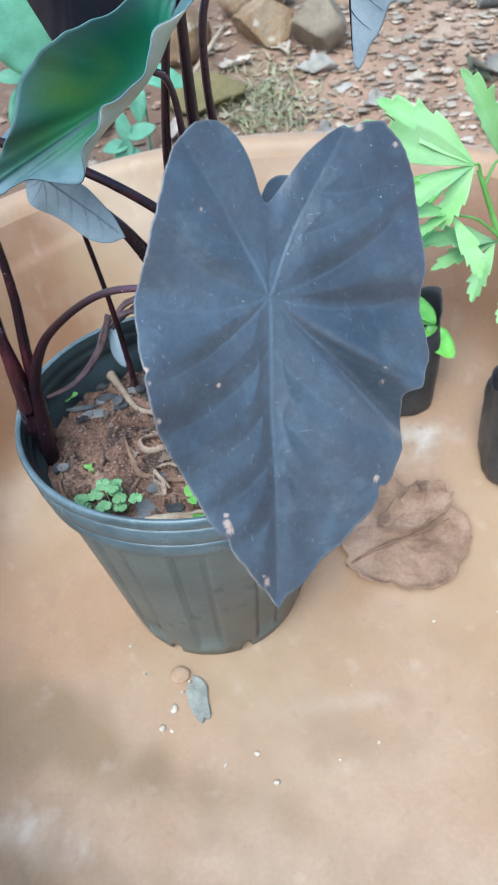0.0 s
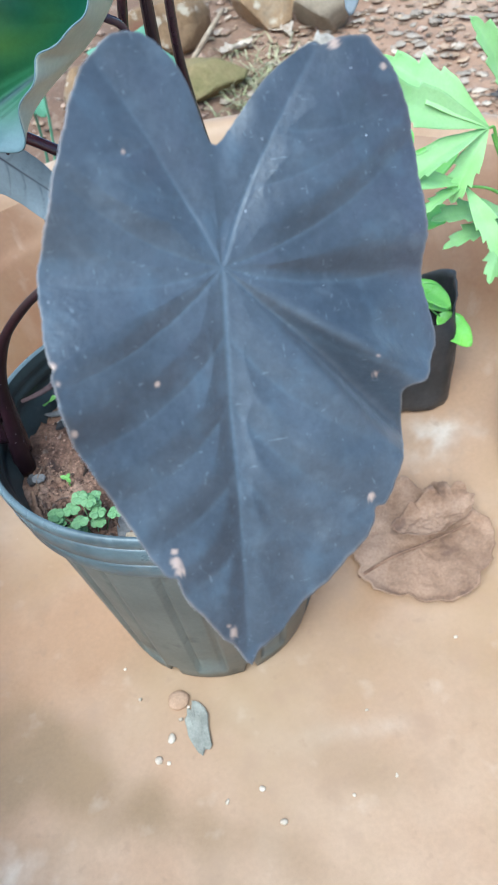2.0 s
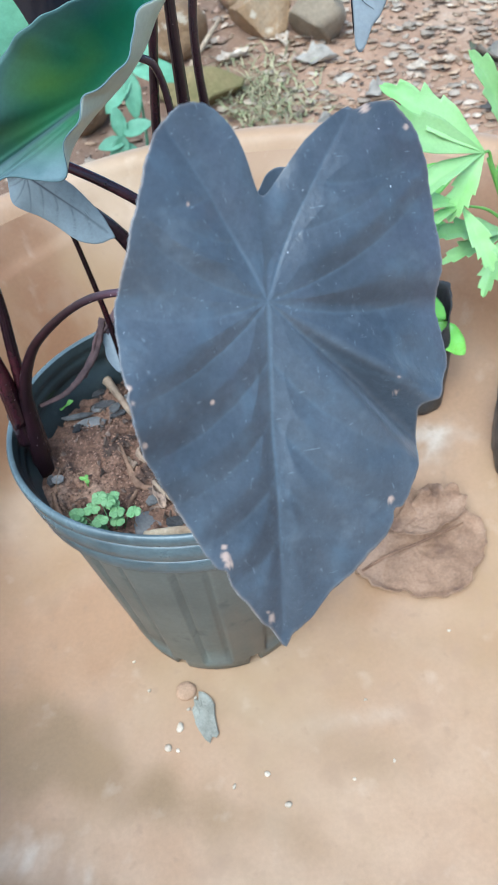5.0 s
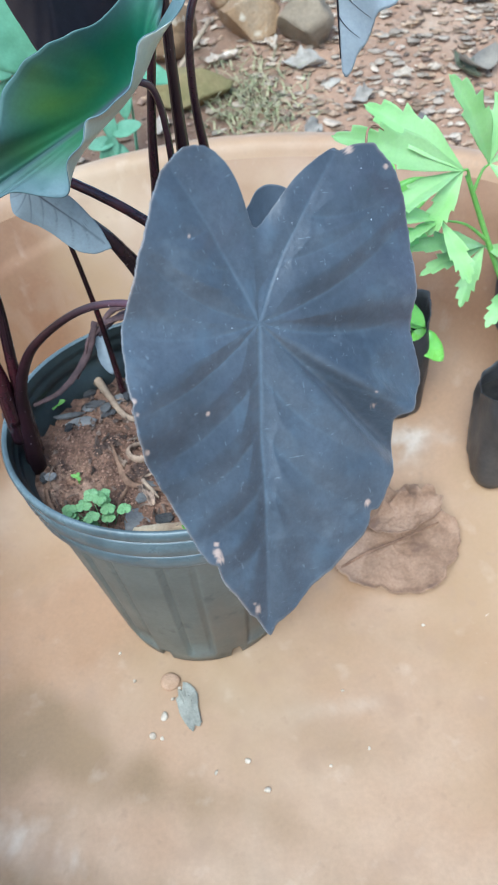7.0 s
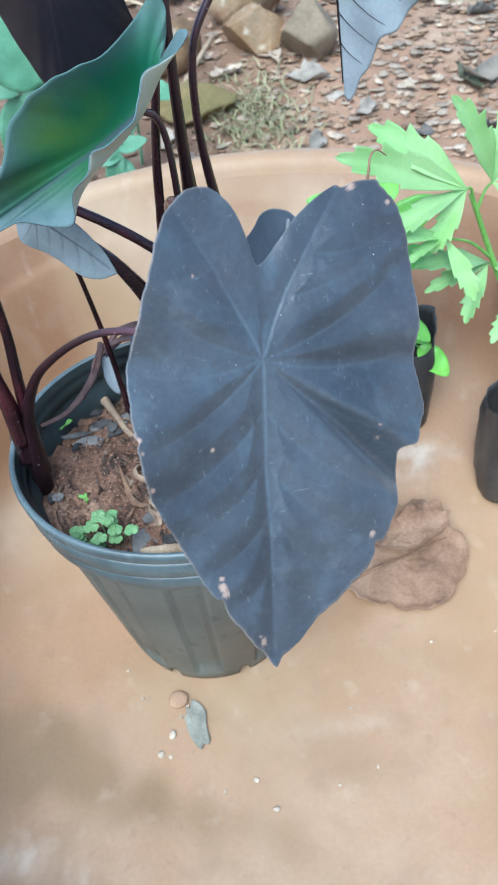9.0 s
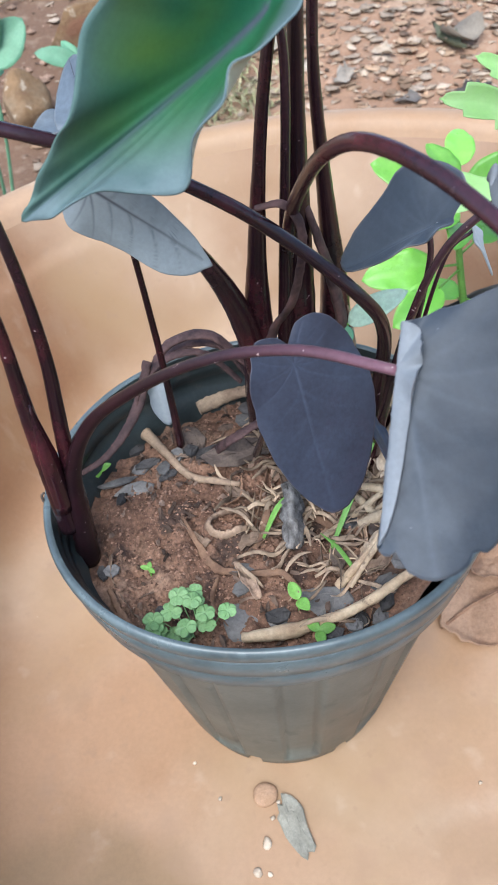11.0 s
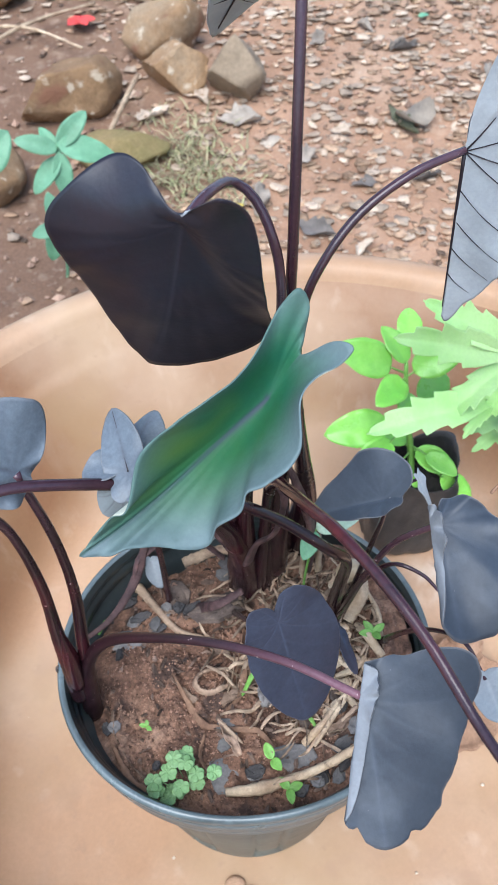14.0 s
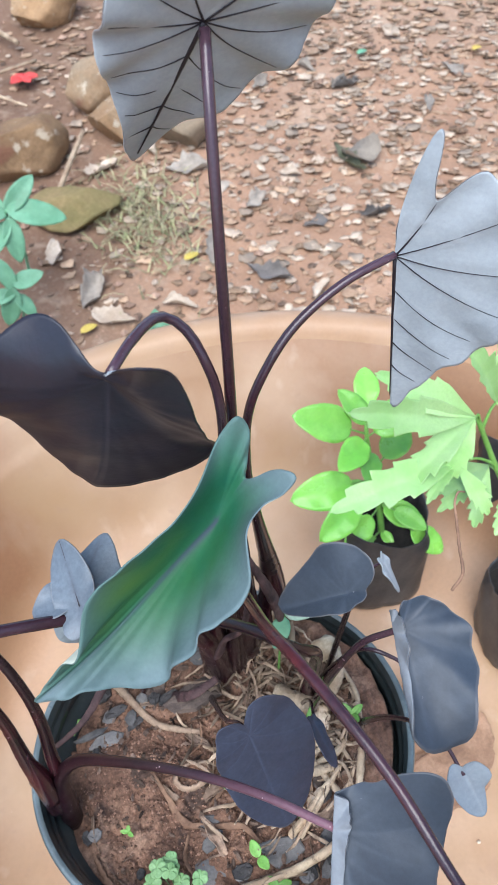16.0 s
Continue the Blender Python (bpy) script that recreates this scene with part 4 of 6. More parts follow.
blade("leaf_blade", (0.0825, -0.0219, 0.3880), (0.0492, -0.0016, 0.3615), (-0.5, -0.15, 0.8), [46, 38, 31, 28, 27, 27, 26, 26, 26, 25, 24, 20, 12], [46, 30, 20, 15, 13, 12, 11, 11, 11, 11, 12, 12, 12], M_LEAFSOFT, lambda s, w: 0.5 * abs(w), (0.0015, 5, 0), label="small dark leaf, grey beneath", rings=22, steps=110)
stalk("leaf_stalk", [(0.071, -0.002, 0.205), (0.066, -0.030, 0.30), (0.066, -0.048, 0.362), (0.073, -0.057, 0.398), (0.0858, -0.0692, 0.4232)], [0.0042, 0.0032, 0.0024, 0.002, 0.0017])
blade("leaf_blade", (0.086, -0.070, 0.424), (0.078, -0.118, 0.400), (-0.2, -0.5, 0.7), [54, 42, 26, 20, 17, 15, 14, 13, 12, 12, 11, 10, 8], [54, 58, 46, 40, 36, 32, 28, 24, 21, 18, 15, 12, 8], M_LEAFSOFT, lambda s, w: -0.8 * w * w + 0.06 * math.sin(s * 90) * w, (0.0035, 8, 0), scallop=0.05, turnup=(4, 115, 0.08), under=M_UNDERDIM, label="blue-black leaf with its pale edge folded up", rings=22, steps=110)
stalk("leaf_stalk", [(0.095, 0.022, 0.205), (0.100, 0.010, 0.30), (0.108, 0.006, 0.352), (0.119, 0.003, 0.366)], [0.0022, 0.0018, 0.0013, 0.001])
blade("leaf_blade", (0.120, 0.002, 0.366), (0.128, -0.010, 0.345), (0.75, -0.5, 0.3), [24, 18, 12, 9, 8, 7, 7, 7, 7, 7, 7, 6, 4], [24, 18, 12, 9, 8, 7, 7, 7, 7, 7, 7, 6, 4], M_UNDER, lambda s, w: 5 * w * w, (0.001, 4, 0), label="tiny grey folded leaf", rings=12, steps=60)
stalk("leaf_stalk", [(0.078, 0.012, 0.21), (0.086, -0.006, 0.275), (0.096, -0.022, 0.318), (0.110, -0.036, 0.322), (0.120, -0.046, 0.312)], [0.0030, 0.0024, 0.0019, 0.0015, 0.0010])
stalk("leaf_stalk", [(0.088, -0.020, 0.205), (0.096, -0.060, 0.30), (0.100, -0.095, 0.350), (0.105, -0.117, 0.343)], [0.0030, 0.0022, 0.0014, 0.0010])
blade("leaf_blade", (0.106, -0.118, 0.342), (0.112, -0.136, 0.320), (-0.3, -0.6, 0.7), [25, 22, 17, 14, 12, 11, 10, 10, 10, 10, 10, 9, 6], [25, 17, 12, 11, 11, 12, 12, 11, 10, 9, 8, 7, 6], M_UNDER, lambda s, w: 16 * w * w, (0.001, 4, 0), label="small curled leaf with a pale grey back", rings=20, steps=96, under=M_LEAFDARK)
stalk("leaf_stalk", [(-0.040, 0.062, 0.205), (-0.042, 0.040, 0.30), (-0.046, 0.010, 0.39), (-0.050, -0.012, 0.435), (-0.0525, -0.0215, 0.4550)], [0.0032, 0.0025, 0.002, 0.0016, 0.0013])
blade("leaf_blade", (-0.0527, -0.0221, 0.4554), (-0.054, 0.0090, 0.4680), (-0.5, -0.35, 0.8), [33, 27, 20, 15, 12, 11, 10, 10, 10, 11, 12, 11, 8], [33, 28, 21, 16, 13, 12, 11, 11, 12, 14, 15, 12, 8], M_BLUELEAF, lambda s, w: 6 * w * w, (0.0015, 5, 0.4), label="small curled leaf, grey back with dark veins", rings=16, steps=80, veins=True)
blade("leaf_blade", (-0.050, -0.010, 0.4530), (-0.028, 0.024, 0.4560), (-0.2, -0.5, 0.8), [30, 26, 22, 20, 18, 17, 17, 18, 22, 26, 28, 22, 12], [30, 22, 16, 13, 12, 12, 13, 16, 20, 24, 24, 18, 12], M_BLUELEAF, lambda s, w: -2 * w * w, (0.002, 6, 0.2), label="small blue-grey leaf", rings=16, steps=80)
blade("leaf_blade", (-0.048, 0.062, 0.262), (-0.045, 0.056, 0.232), (-0.3, -0.8, 0.3), [30, 22, 14, 9, 8, 7, 7, 7, 7, 7, 7, 6, 4], [30, 22, 14, 9, 8, 7, 7, 7, 7, 7, 7, 6, 4], M_UNDER, lambda s, w: 4 * w * w, (0.001, 4, 0), label="pale blue-grey dead leaf tip", rings=12, steps=60)

stalk("leaf_stalk", [(0.062, 0.004, 0.21), (0.062, -0.020, 0.270), (0.0546, -0.0440, 0.2962)], [0.0020, 0.0014, 0.0010])
blade("leaf_blade", (0.0544, -0.0457, 0.2969), (0.0579, -0.0688, 0.2869), (0.6, -0.3, 0.7), [28, 23, 15, 10, 8, 7, 6, 6, 6, 6, 6, 5, 4], [28, 20, 11, 8, 6, 5, 5, 5, 5, 5, 5, 5, 4], M_LEAFPURPLE, lambda s, w: 6 * w * w, (0.0008, 4, 0), label="small folded dark leaf with a pale edge", rings=14, steps=72)

# withered stalks looped round the clump
for pts, rad in (([(-0.052, 0.066, 0.268), (-0.035, 0.072, 0.285), (-0.010, 0.066, 0.290), (0.010, 0.055, 0.27)], [0.0020, 0.0030, 0.0028, 0.0020]),
                 ([(-0.060, 0.062, 0.262), (-0.040, 0.064, 0.280), (-0.016, 0.060, 0.282), (0.004, 0.050, 0.262)], [0.0012, 0.0024, 0.0020, 0.0016]),
                 ([(-0.056, 0.070, 0.258), (-0.030, 0.078, 0.276), (-0.004, 0.070, 0.278), (0.012, 0.058, 0.255)], [0.0016, 0.0026, 0.0024, 0.0016]),
                 ([(-0.072, 0.050, 0.238), (-0.064, 0.056, 0.252), (-0.058, 0.062, 0.266), (-0.050, 0.068, 0.274)], [0.0010, 0.0022, 0.0026, 0.0018]),
                 ([(-0.108, 0.030, 0.232), (-0.085, 0.040, 0.236), (-0.062, 0.055, 0.255), (-0.050, 0.066, 0.280)], [0.0012, 0.0018, 0.0026, 0.0022]),
                 ([(0.012, 0.010, 0.395), (0.024, 0.002, 0.398), (0.030, -0.004, 0.385), (0.026, 0.0, 0.350), (0.018, 0.012, 0.325), (0.014, 0.020, 0.295)], [0.0012, 0.0018, 0.002, 0.0022, 0.0026, 0.003]),
                 ([(0.040, 0.024, 0.385), (0.052, 0.022, 0.345), (0.062, 0.026, 0.300), (0.064, 0.032, 0.25)], [0.002, 0.004, 0.0045, 0.003]),
                 ([(-0.020, 0.045, 0.212), (-0.008, 0.030, 0.235), (0.012, 0.030, 0.245)], [0.003, 0.0026, 0.002])):
    part("withered_stalk", tube(pts, [q * 1.4 for q in rad], 16, 60, rough=0.22, squash=0.5, seed=3.0), M_DEADSTEM, plant, "shrivelled brown-purple old stalk")
part("withered_tendril", tube([(0.1165, -0.0625, 0.4285), (0.1251, -0.0575, 0.4314), (0.1300, -0.046, 0.4345), (0.1345, -0.034, 0.4410), (0.1370, -0.027, 0.4460), (0.142, -0.022, 0.4465), (0.148, -0.020, 0.4420)], [0.0008, 0.0009, 0.0008, 0.0008, 0.0006, 0.0004], 6, 34, rough=0.3), M_VINE, plant, "thin brown withered tendril")
for pts in ([(0.075, 0.038, 0.205), (0.072, 0.036, 0.28), (0.066, 0.032, 0.315)], [(0.064, 0.045, 0.205), (0.062, 0.040, 0.27), (0.058, 0.034, 0.30)]):
    part("old_sheath", tube(pts, [0.006, 0.0045, 0.001], 9, 20, rough=0.5, squash=0.5, seed=8.0), M_STRAW, plant, "papery straw-coloured old leaf sheath")


# ---- things lying on the pot's soil ----
def on_soil(x, y, dz=0.0):
    return Vector((x, y, soil_z(x, y) + dz))


def stick(name, pts, radii, material, label, category="stick", rough=0.25, seed=1.0):
    ob = part(name, tube([on_soil(x, y, dz) for x, y, dz in pts], radii, 10, 30, rough=rough, seed=seed), material)
    tagged(ob, label, category, "dry sticks on the soil")


stick("dry_stick", [(-0.030, -0.090, 0.004), (-0.012, -0.094, 0.006), (0.006, -0.094, 0.007), (0.035, -0.094, 0.011), (0.066, -0.092, 0.016)], [0.0028, 0.0042, 0.0028, 0.0029, 0.0026], M_STRAW, "pale bleached stick lying across the soil")
stick("dry_stick", [(0.028, -0.073, 0.005), (0.045, -0.066, 0.007), (0.064, -0.057, 0.010)], [0.0028, 0.0026, 0.0026], M_STRAW, "short cut pale stick on the soil", seed=4)
stick("dry_stick", [(-0.064, 0.074, 0.006), (-0.052, 0.050, 0.006), (-0.041, 0.033, 0.005), (-0.025, 0.020, 0.004), (-0.010, 0.013, 0.004)], [0.0042, 0.0030, 0.0026, 0.0024, 0.0018], M_HUSK, "curved straw-coloured dead stalk on the soil", rough=0.25, seed=6)
stick("dry_stick", [(-0.025, 0.088, 0.008), (-0.002, 0.088, 0.010), (0.018, 0.084, 0.014)], [0.006, 0.0048, 0.004], M_HUSK, "knobbly dead stalk stub near the clump", rough=0.3, seed=9)
stick("dry_stick", [(0.052, -0.020, 0.008), (0.060, -0.045, 0.008), (0.066, -0.068, 0.008)], [0.0022, 0.0026, 0.0022], M_STRAW, "thin pale dead stalk on the soil", seed=12)
stick("dry_stick", [(0.030, -0.040, 0.006), (0.052, -0.036, 0.008), (0.074, -0.036, 0.010)], [0.0022, 0.002, 0.0016], M_STRAW, "thin pale dead stalk on the soil", seed=14)
stick("dry_stick", [(0.078, -0.010, 0.012), (0.092, 0.000, 0.014), (0.100, 0.020, 0.014)], [0.006, 0.005, 0.003], M_STRAW, "pale dead stalk stub by the rim", rough=0.22, seed=15)
stick("dry_stick", [(0.050, 0.010, 0.016), (0.060, 0.000, 0.016), (0.072, -0.006, 0.012)], [0.008, 0.007, 0.004], M_STRAW, "pale chunky dead stalk base", rough=0.22, seed=16)


for k, pts in enumerate(([(0.072, -0.052), (0.052, -0.066), (0.034, -0.078)], [(0.088, -0.050), (0.082, -0.062), (0.076, -0.072)], [(0.068, -0.050), (0.058, -0.047), (0.049, -0.046)], [(0.098, 0.004), (0.100, -0.014), (0.096, -0.032)],
                         [(0.082, -0.040), (0.072, -0.044), (0.060, -0.041)], [(0.092, -0.044), (0.086, -0.030), (0.084, -0.016)], [(0.070, -0.004), (0.078, 0.010), (0.080, 0.026)], [(0.058, -0.022), (0.066, -0.034), (0.072, -0.046)])):
    w = 0.0015 + 0.0007 * (k % 3)
    stick("straw_piece", [(x, y, 0.007 + 0.002 * (i % 2)) for i, (x, y) in enumerate(pts)], [w, w * 1.2, w * 0.8], M_STRAW, "broken piece of pale dead stalk by the clump", "straw", 0.14, 30 + k)


tagged(part("dry_twig", tube([(-0.110, 0.000, 0.2540), (-0.117, 0.001, 0.2535), (-0.1235, 0.001, 0.2500), (-0.1245, 0.002, 0.2555), (-0.1225, 0.002, 0.2575)], [0.0010, 0.0011, 0.0009, 0.0006], 7, 22, rough=0.4), M_BARK), "small hooked dark twig caught on the pot rim", "twig")


bm = moved(rock((0.015, 0.010, 0.008), 44, 1, 6, 3, 0.25), pose(*on_soil(0.088, 0.020, 0.010), 10, -8, 30))
tagged(part("corm_piece", bm, mat("pale_dried_corm", (0.58, 0.48, 0.33), (0.38, 0.27, 0.16), 80, 420, 0.8, 0.9, 0.25)), "cream dried piece of corm lying by the clump", "corm")


def ring_vine():
    pts = []
    for i in range(11):
        a = 2 * math.pi * i / 10
        pts.append(on_soil(-0.023 + 0.0125 * math.cos(a), -0.015 + 0.0085 * math.sin(a), 0.004 + 0.0015 * math.sin(a)))
    return tube(pts, [0.0011, 0.0014, 0.0012, 0.0011], 9, 72, rough=0.5, squash=2.6, seed=2)


tagged(part("dry_stem_ring", ring_vine(), mat("pale_brown_dry_stem", (0.38, 0.265, 0.18), (0.22, 0.145, 0.10), 70, 600, 0.85, 0.7, 0.25)), "brown dry stem curled into a ring on the soil", "dry stem")
for k, pts in enumerate(([(-0.050, -0.002), (-0.044, -0.022), (-0.036, -0.042), (-0.018, -0.050), (0.0, -0.058), (0.010, -0.072), (0.022, -0.066)],
                         [(0.004, -0.010), (-0.006, -0.028), (-0.018, -0.036)], [(-0.036, -0.050), (-0.042, -0.064), (-0.036, -0.080)],
                         [(0.010, 0.022), (0.002, 0.004), (-0.004, -0.010), (-0.014, -0.020)], [(0.012, 0.012), (0.008, 0.0), (0.014, -0.012)],
                         [(0.024, -0.020), (0.036, -0.034), (0.032, -0.052)], [(0.040, -0.012), (0.054, -0.022), (0.070, -0.020), (0.082, -0.006)],
                         [(0.064, -0.028), (0.080, -0.030), (0.092, -0.016)], [(-0.098, -0.044), (-0.090, -0.066), (-0.070, -0.086)],
                         [(0.020, -0.060), (0.030, -0.052), (0.040, -0.056)], [(-0.008, 0.020), (-0.012, 0.006), (-0.022, 0.0)], [(0.082, 0.02), (0.09, 0.0), (0.086, -0.03)])):
    ob = part("dry_fibre", tube([on_soil(x, y, 0.003 + 0.002 * math.sin(i * 2 + k)) for i, (x, y) in enumerate(pts)], [0.0012, 0.0026, 0.0020, 0.0010], 9, 30, rough=0.7, squash=0.28, seed=k), M_VINE)
    tagged(ob, "thin brown dry stem trailing over the soil", "dry stem", "dry stems on the soil")


def bark_piece(name, x, y, w, d, h, turn, tilt, seed, material, label, group):
    bm = chip(w * 1.25, d * 1.25, h * 0.42, seed, 7)
    moved(bm, pose(*on_soil(x, y, h * 0.45), tilt, tilt * 0.4, turn))
    tagged(part(name, bm, material, smooth=False), label, name.replace("_", " "), group)


for i, (x, y, w, d, h, turn) in enumerate(((-0.078, 0.030, 0.022, 0.014, 0.004, 15), (-0.072, 0.049, 0.012, 0.009, 0.003, 40), (-0.088, 0.038, 0.022, 0.006, 0.004, 10), (-0.030, -0.080, 0.018, 0.022, 0.003, 20),
                                           (0.020, -0.080, 0.026, 0.018, 0.004, -15), (-0.020, -0.049, 0.014, 0.014, 0.004, 60), (0.053, -0.084, 0.018, 0.012, 0.004, 20), (-0.009, -0.083, 0.013, 0.009, 0.005, 5),
                                           (0.004, 0.070, 0.014, 0.012, 0.004, 30), (-0.056, 0.040, 0.012, 0.008, 0.004, 70), (-0.046, 0.050, 0.014, 0.010, 0.005, 80), (0.030, -0.100, 0.010, 0.008, 0.006, 0),
                                           (0.044, -0.100, 0.012, 0.008, 0.006, 50), (0.064, -0.076, 0.014, 0.010, 0.005, 20), (-0.024, -0.060, 0.010, 0.008, 0.004, 33), (-0.096, -0.030, 0.009, 0.007, 0.004, 12))):
    bark_piece("charcoal_chip", x, y, w, d, h, turn, 6, 20 + i, M_SLATE, "flat grey charred chip on the red soil", "grey chips on the soil")
for i, (x, y, w, d, h, turn) in enumerate(((-0.034, 0.062, 0.018, 0.026, 0.006, 5), (-0.006, 0.040, 0.044, 0.020, 0.014, 14), (0.060, -0.050, 0.016, 0.010, 0.006, 40), (0.034, -0.056, 0.014, 0.010, 0.007, 70))):
    bark_piece("bark_piece", x, y, w, d, h, turn, 8, 50 + i, M_BARK, "dark rotted piece of bark on the soil", "bark on the soil")
M_CHAR = mat("black_charred_wood", (0.085, 0.078, 0.075), (0.032, 0.030, 0.030), 70, 500, 0.8, 0.9, 0.3, vary=0.3)
for i, (x, y, w, d, h, turn) in enumerate(((-0.073, 0.066, 0.011, 0.009, 0.007, 30), (-0.025, 0.046, 0.017, 0.011, 0.010, 5), (-0.036, 0.047, 0.010, 0.008, 0.008, 60), (-0.066, 0.051, 0.018, 0.007, 0.006, 12),
                                           (-0.102, -0.029, 0.006, 0.009, 0.006, 10), (-0.008, -0.082, 0.013, 0.009, 0.007, 0), (0.034, -0.098, 0.011, 0.009, 0.008, 40), (0.049, -0.094, 0.012, 0.008, 0.009, 70),
                                           (0.018, -0.102, 0.010, 0.008, 0.007, 20), (-0.072, -0.061, 0.007, 0.006, 0.005, 50), (0.008, 0.078, 0.010, 0.010, 0.008, 15), (-0.054, 0.037, 0.014, 0.006, 0.005, 25),
                                           (-0.012, 0.040, 0.009, 0.007, 0.008, 80), (-0.086, 0.022, 0.010, 0.006, 0.005, 65), (0.058, -0.062, 0.010, 0.008, 0.007, 35), (0.046, -0.040, 0.012, 0.008, 0.007, 15))):
    bark_piece("charcoal_lump", x, y, w, d, h, turn, 10, 70 + i, M_CHAR, "small black lump of charred wood on the soil", "charcoal lumps on the soil")


def weathered_chunk():
    """A short upright splinter of grey, fibrous wood."""
    bm = tube([on_soil(0.012, -0.034, -0.002), on_soil(0.014, -0.028, 0.010), on_soil(0.016, -0.020, 0.022), on_soil(0.015, -0.014, 0.030)], [0.0100, 0.0108, 0.0092, 0.0050], 26, 22, rough=0.5, squash=0.6, seed=4.0)
    for v in bm.verts:                         # split grain along its length
        v.co += Vector((0.0010 * math.sin(v.co.x * 2400), 0, 0.0012 * nz(v.co, 260)))
    ob = part("wood_chunk", bm, mat("grey_weathered_wood", (0.30, 0.28, 0.262), (0.075, 0.066, 0.06), 70, 420, 0.9, 1.0, 0.2, streak=(3.0, 3.0, 0.5)))
    tagged(ob, "grey weathered fibrous wood chunk stuck in the soil", "wood chunk")


weathered_chunk()


def scatter_soil_grit():
    verts, faces, r = [], [], random.Random(5)
    for _ in range(6000):
        a, q = r.uniform(0, 2 * math.pi), 0.1 * math.sqrt(r.random())
        x, y = q * math.cos(a) * 1.03, q * math.sin(a) - 0.012
        s = r.choice((0.0004, 0.0005, 0.0006, 0.0007, 0.0008, 0.0009, 0.0012, 0.0014))
        b = len(verts)
        c = on_soil(x, y, s * 0.3)
        for d in ((1, 0, 0), (0, 1, 0), (-1, 0, 0), (0, -1, 0), (0, 0, 0.8), (0, 0, -0.8)):
            verts.append(c + Vector(d) * s * r.uniform(0.6, 1.2))
        faces += [(b, b + 1, b + 4), (b + 1, b + 2, b + 4), (b + 2, b + 3, b + 4), (b + 3, b, b + 4), (b + 1, b, b + 5), (b + 2, b + 1, b + 5), (b + 3, b + 2, b + 5), (b, b + 3, b + 5)]
    ob = part("soil_crumbs", (verts, [], faces), mat("soil_crumb", (0.27, 0.160, 0.11), (0.15, 0.088, 0.062), 60, 500, 0.95, 0.6, 0.2, vary=0.6, island=True), smooth=False)
    tagged(ob, "red-brown crumbs and grit on the soil", "soil crumbs", kind="stuff")


scatter_soil_grit()


def scatter_debris():
    """Dark bark shreds, husk and leaf crumbs trodden into the soil."""
    verts, faces, r = [], [], random.Random(23)
    for _ in range(300):
        a, q = r.uniform(0, 2 * math.pi), 0.099 * math.sqrt(r.random())
        x, y = q * math.cos(a) * 1.03, q * math.sin(a) - 0.012
        if x < -0.01 and y < 0.01 and r.random() < 0.55:
            continue
        ln, wd, turn = r.uniform(0.003, 0.011), r.uniform(0.0012, 0.004), r.uniform(0, 6.28)
        c, s, b = math.cos(turn), math.sin(turn), len(verts)
        lift = [r.uniform(0.0004, 0.0032) for _ in range(6)]
        for k, (u, v) in enumerate(((-0.5, -0.3), (0.1, -0.5), (0.5, -0.2), (0.45, 0.35), (-0.05, 0.5), (-0.5, 0.25))):
            u, v = u * ln * r.uniform(0.7, 1.1), v * wd * r.uniform(0.7, 1.1)
            px, py = x + u * c - v * s, y + u * s + v * c
            k2 = min(1.0, 0.099 / max(math.hypot(px, py + 0.012), 1e-6))
            verts.append(on_soil(px * k2, (py + 0.012) * k2 - 0.012, lift[k]))
        verts.append(on_soil(x, y, sum(lift) / 6 + 0.0012))
        faces += [(b + k, b + (k + 1) % 6, b + 6) for k in range(6)]
    ob = thick(part("soil_debris", (verts, [], faces), mat("dark_bark_shred", (0.17, 0.115, 0.085), (0.065, 0.045, 0.036), 90, 500, 0.9, 0.7, 0.2, vary=0.75, island=True), smooth=False), 0.0005)
    tagged(ob, "dark bark shreds and leaf crumbs on the soil", "debris", kind="stuff")


scatter_debris()


def tangle():
    """Matted dead stalk fibres round the clump; nobody could count them."""
    r, bm = random.Random(17), bmesh.new()
    for _ in range(300):
        x, y = r.gauss(0.052, 0.034), r.gauss(-0.004, 0.038)
        if math.hypot(x, y + 0.012) > 0.098 or (x < -0.02 and y < 0):
            continue
        a, ln = r.uniform(0, 6.28), r.uniform(0.012, 0.035)
        d, e = Vector((math.cos(a), math.sin(a), 0)) * ln, Vector((-math.sin(a), math.cos(a), 0)) * ln * r.uniform(-0.5, 0.5)
        P = []
        for q in (-0.5, -0.15, 0.2, 0.5):
            v = Vector((x, y, 0)) + d * q + e * (0.25 - q * q)
            k = min(1.0, 0.098 / max(math.hypot(v.x, v.y + 0.012), 1e-6))
            P.append(on_soil(v.x * k, (v.y + 0.012) * k - 0.012, r.uniform(0.002, 0.012)))
        w = r.uniform(0.0005, 0.0017)
        tube(P, [w * 0.6, w, w * 1.1, w * 0.4], 7, 11, bm, rough=0.35, squash=0.2, seed=r.uniform(0, 9))
    tagged(part("dead_fibres", bm, mat("matted_dead_fibre", (0.40, 0.295, 0.20), (0.16, 0.108, 0.075), 60, 500, 0.85, 0.6, 0.25, vary=0.55, island=True)), "matted brown dead stalk fibres round the clump", "dead stalks", kind="stuff")


tangle()


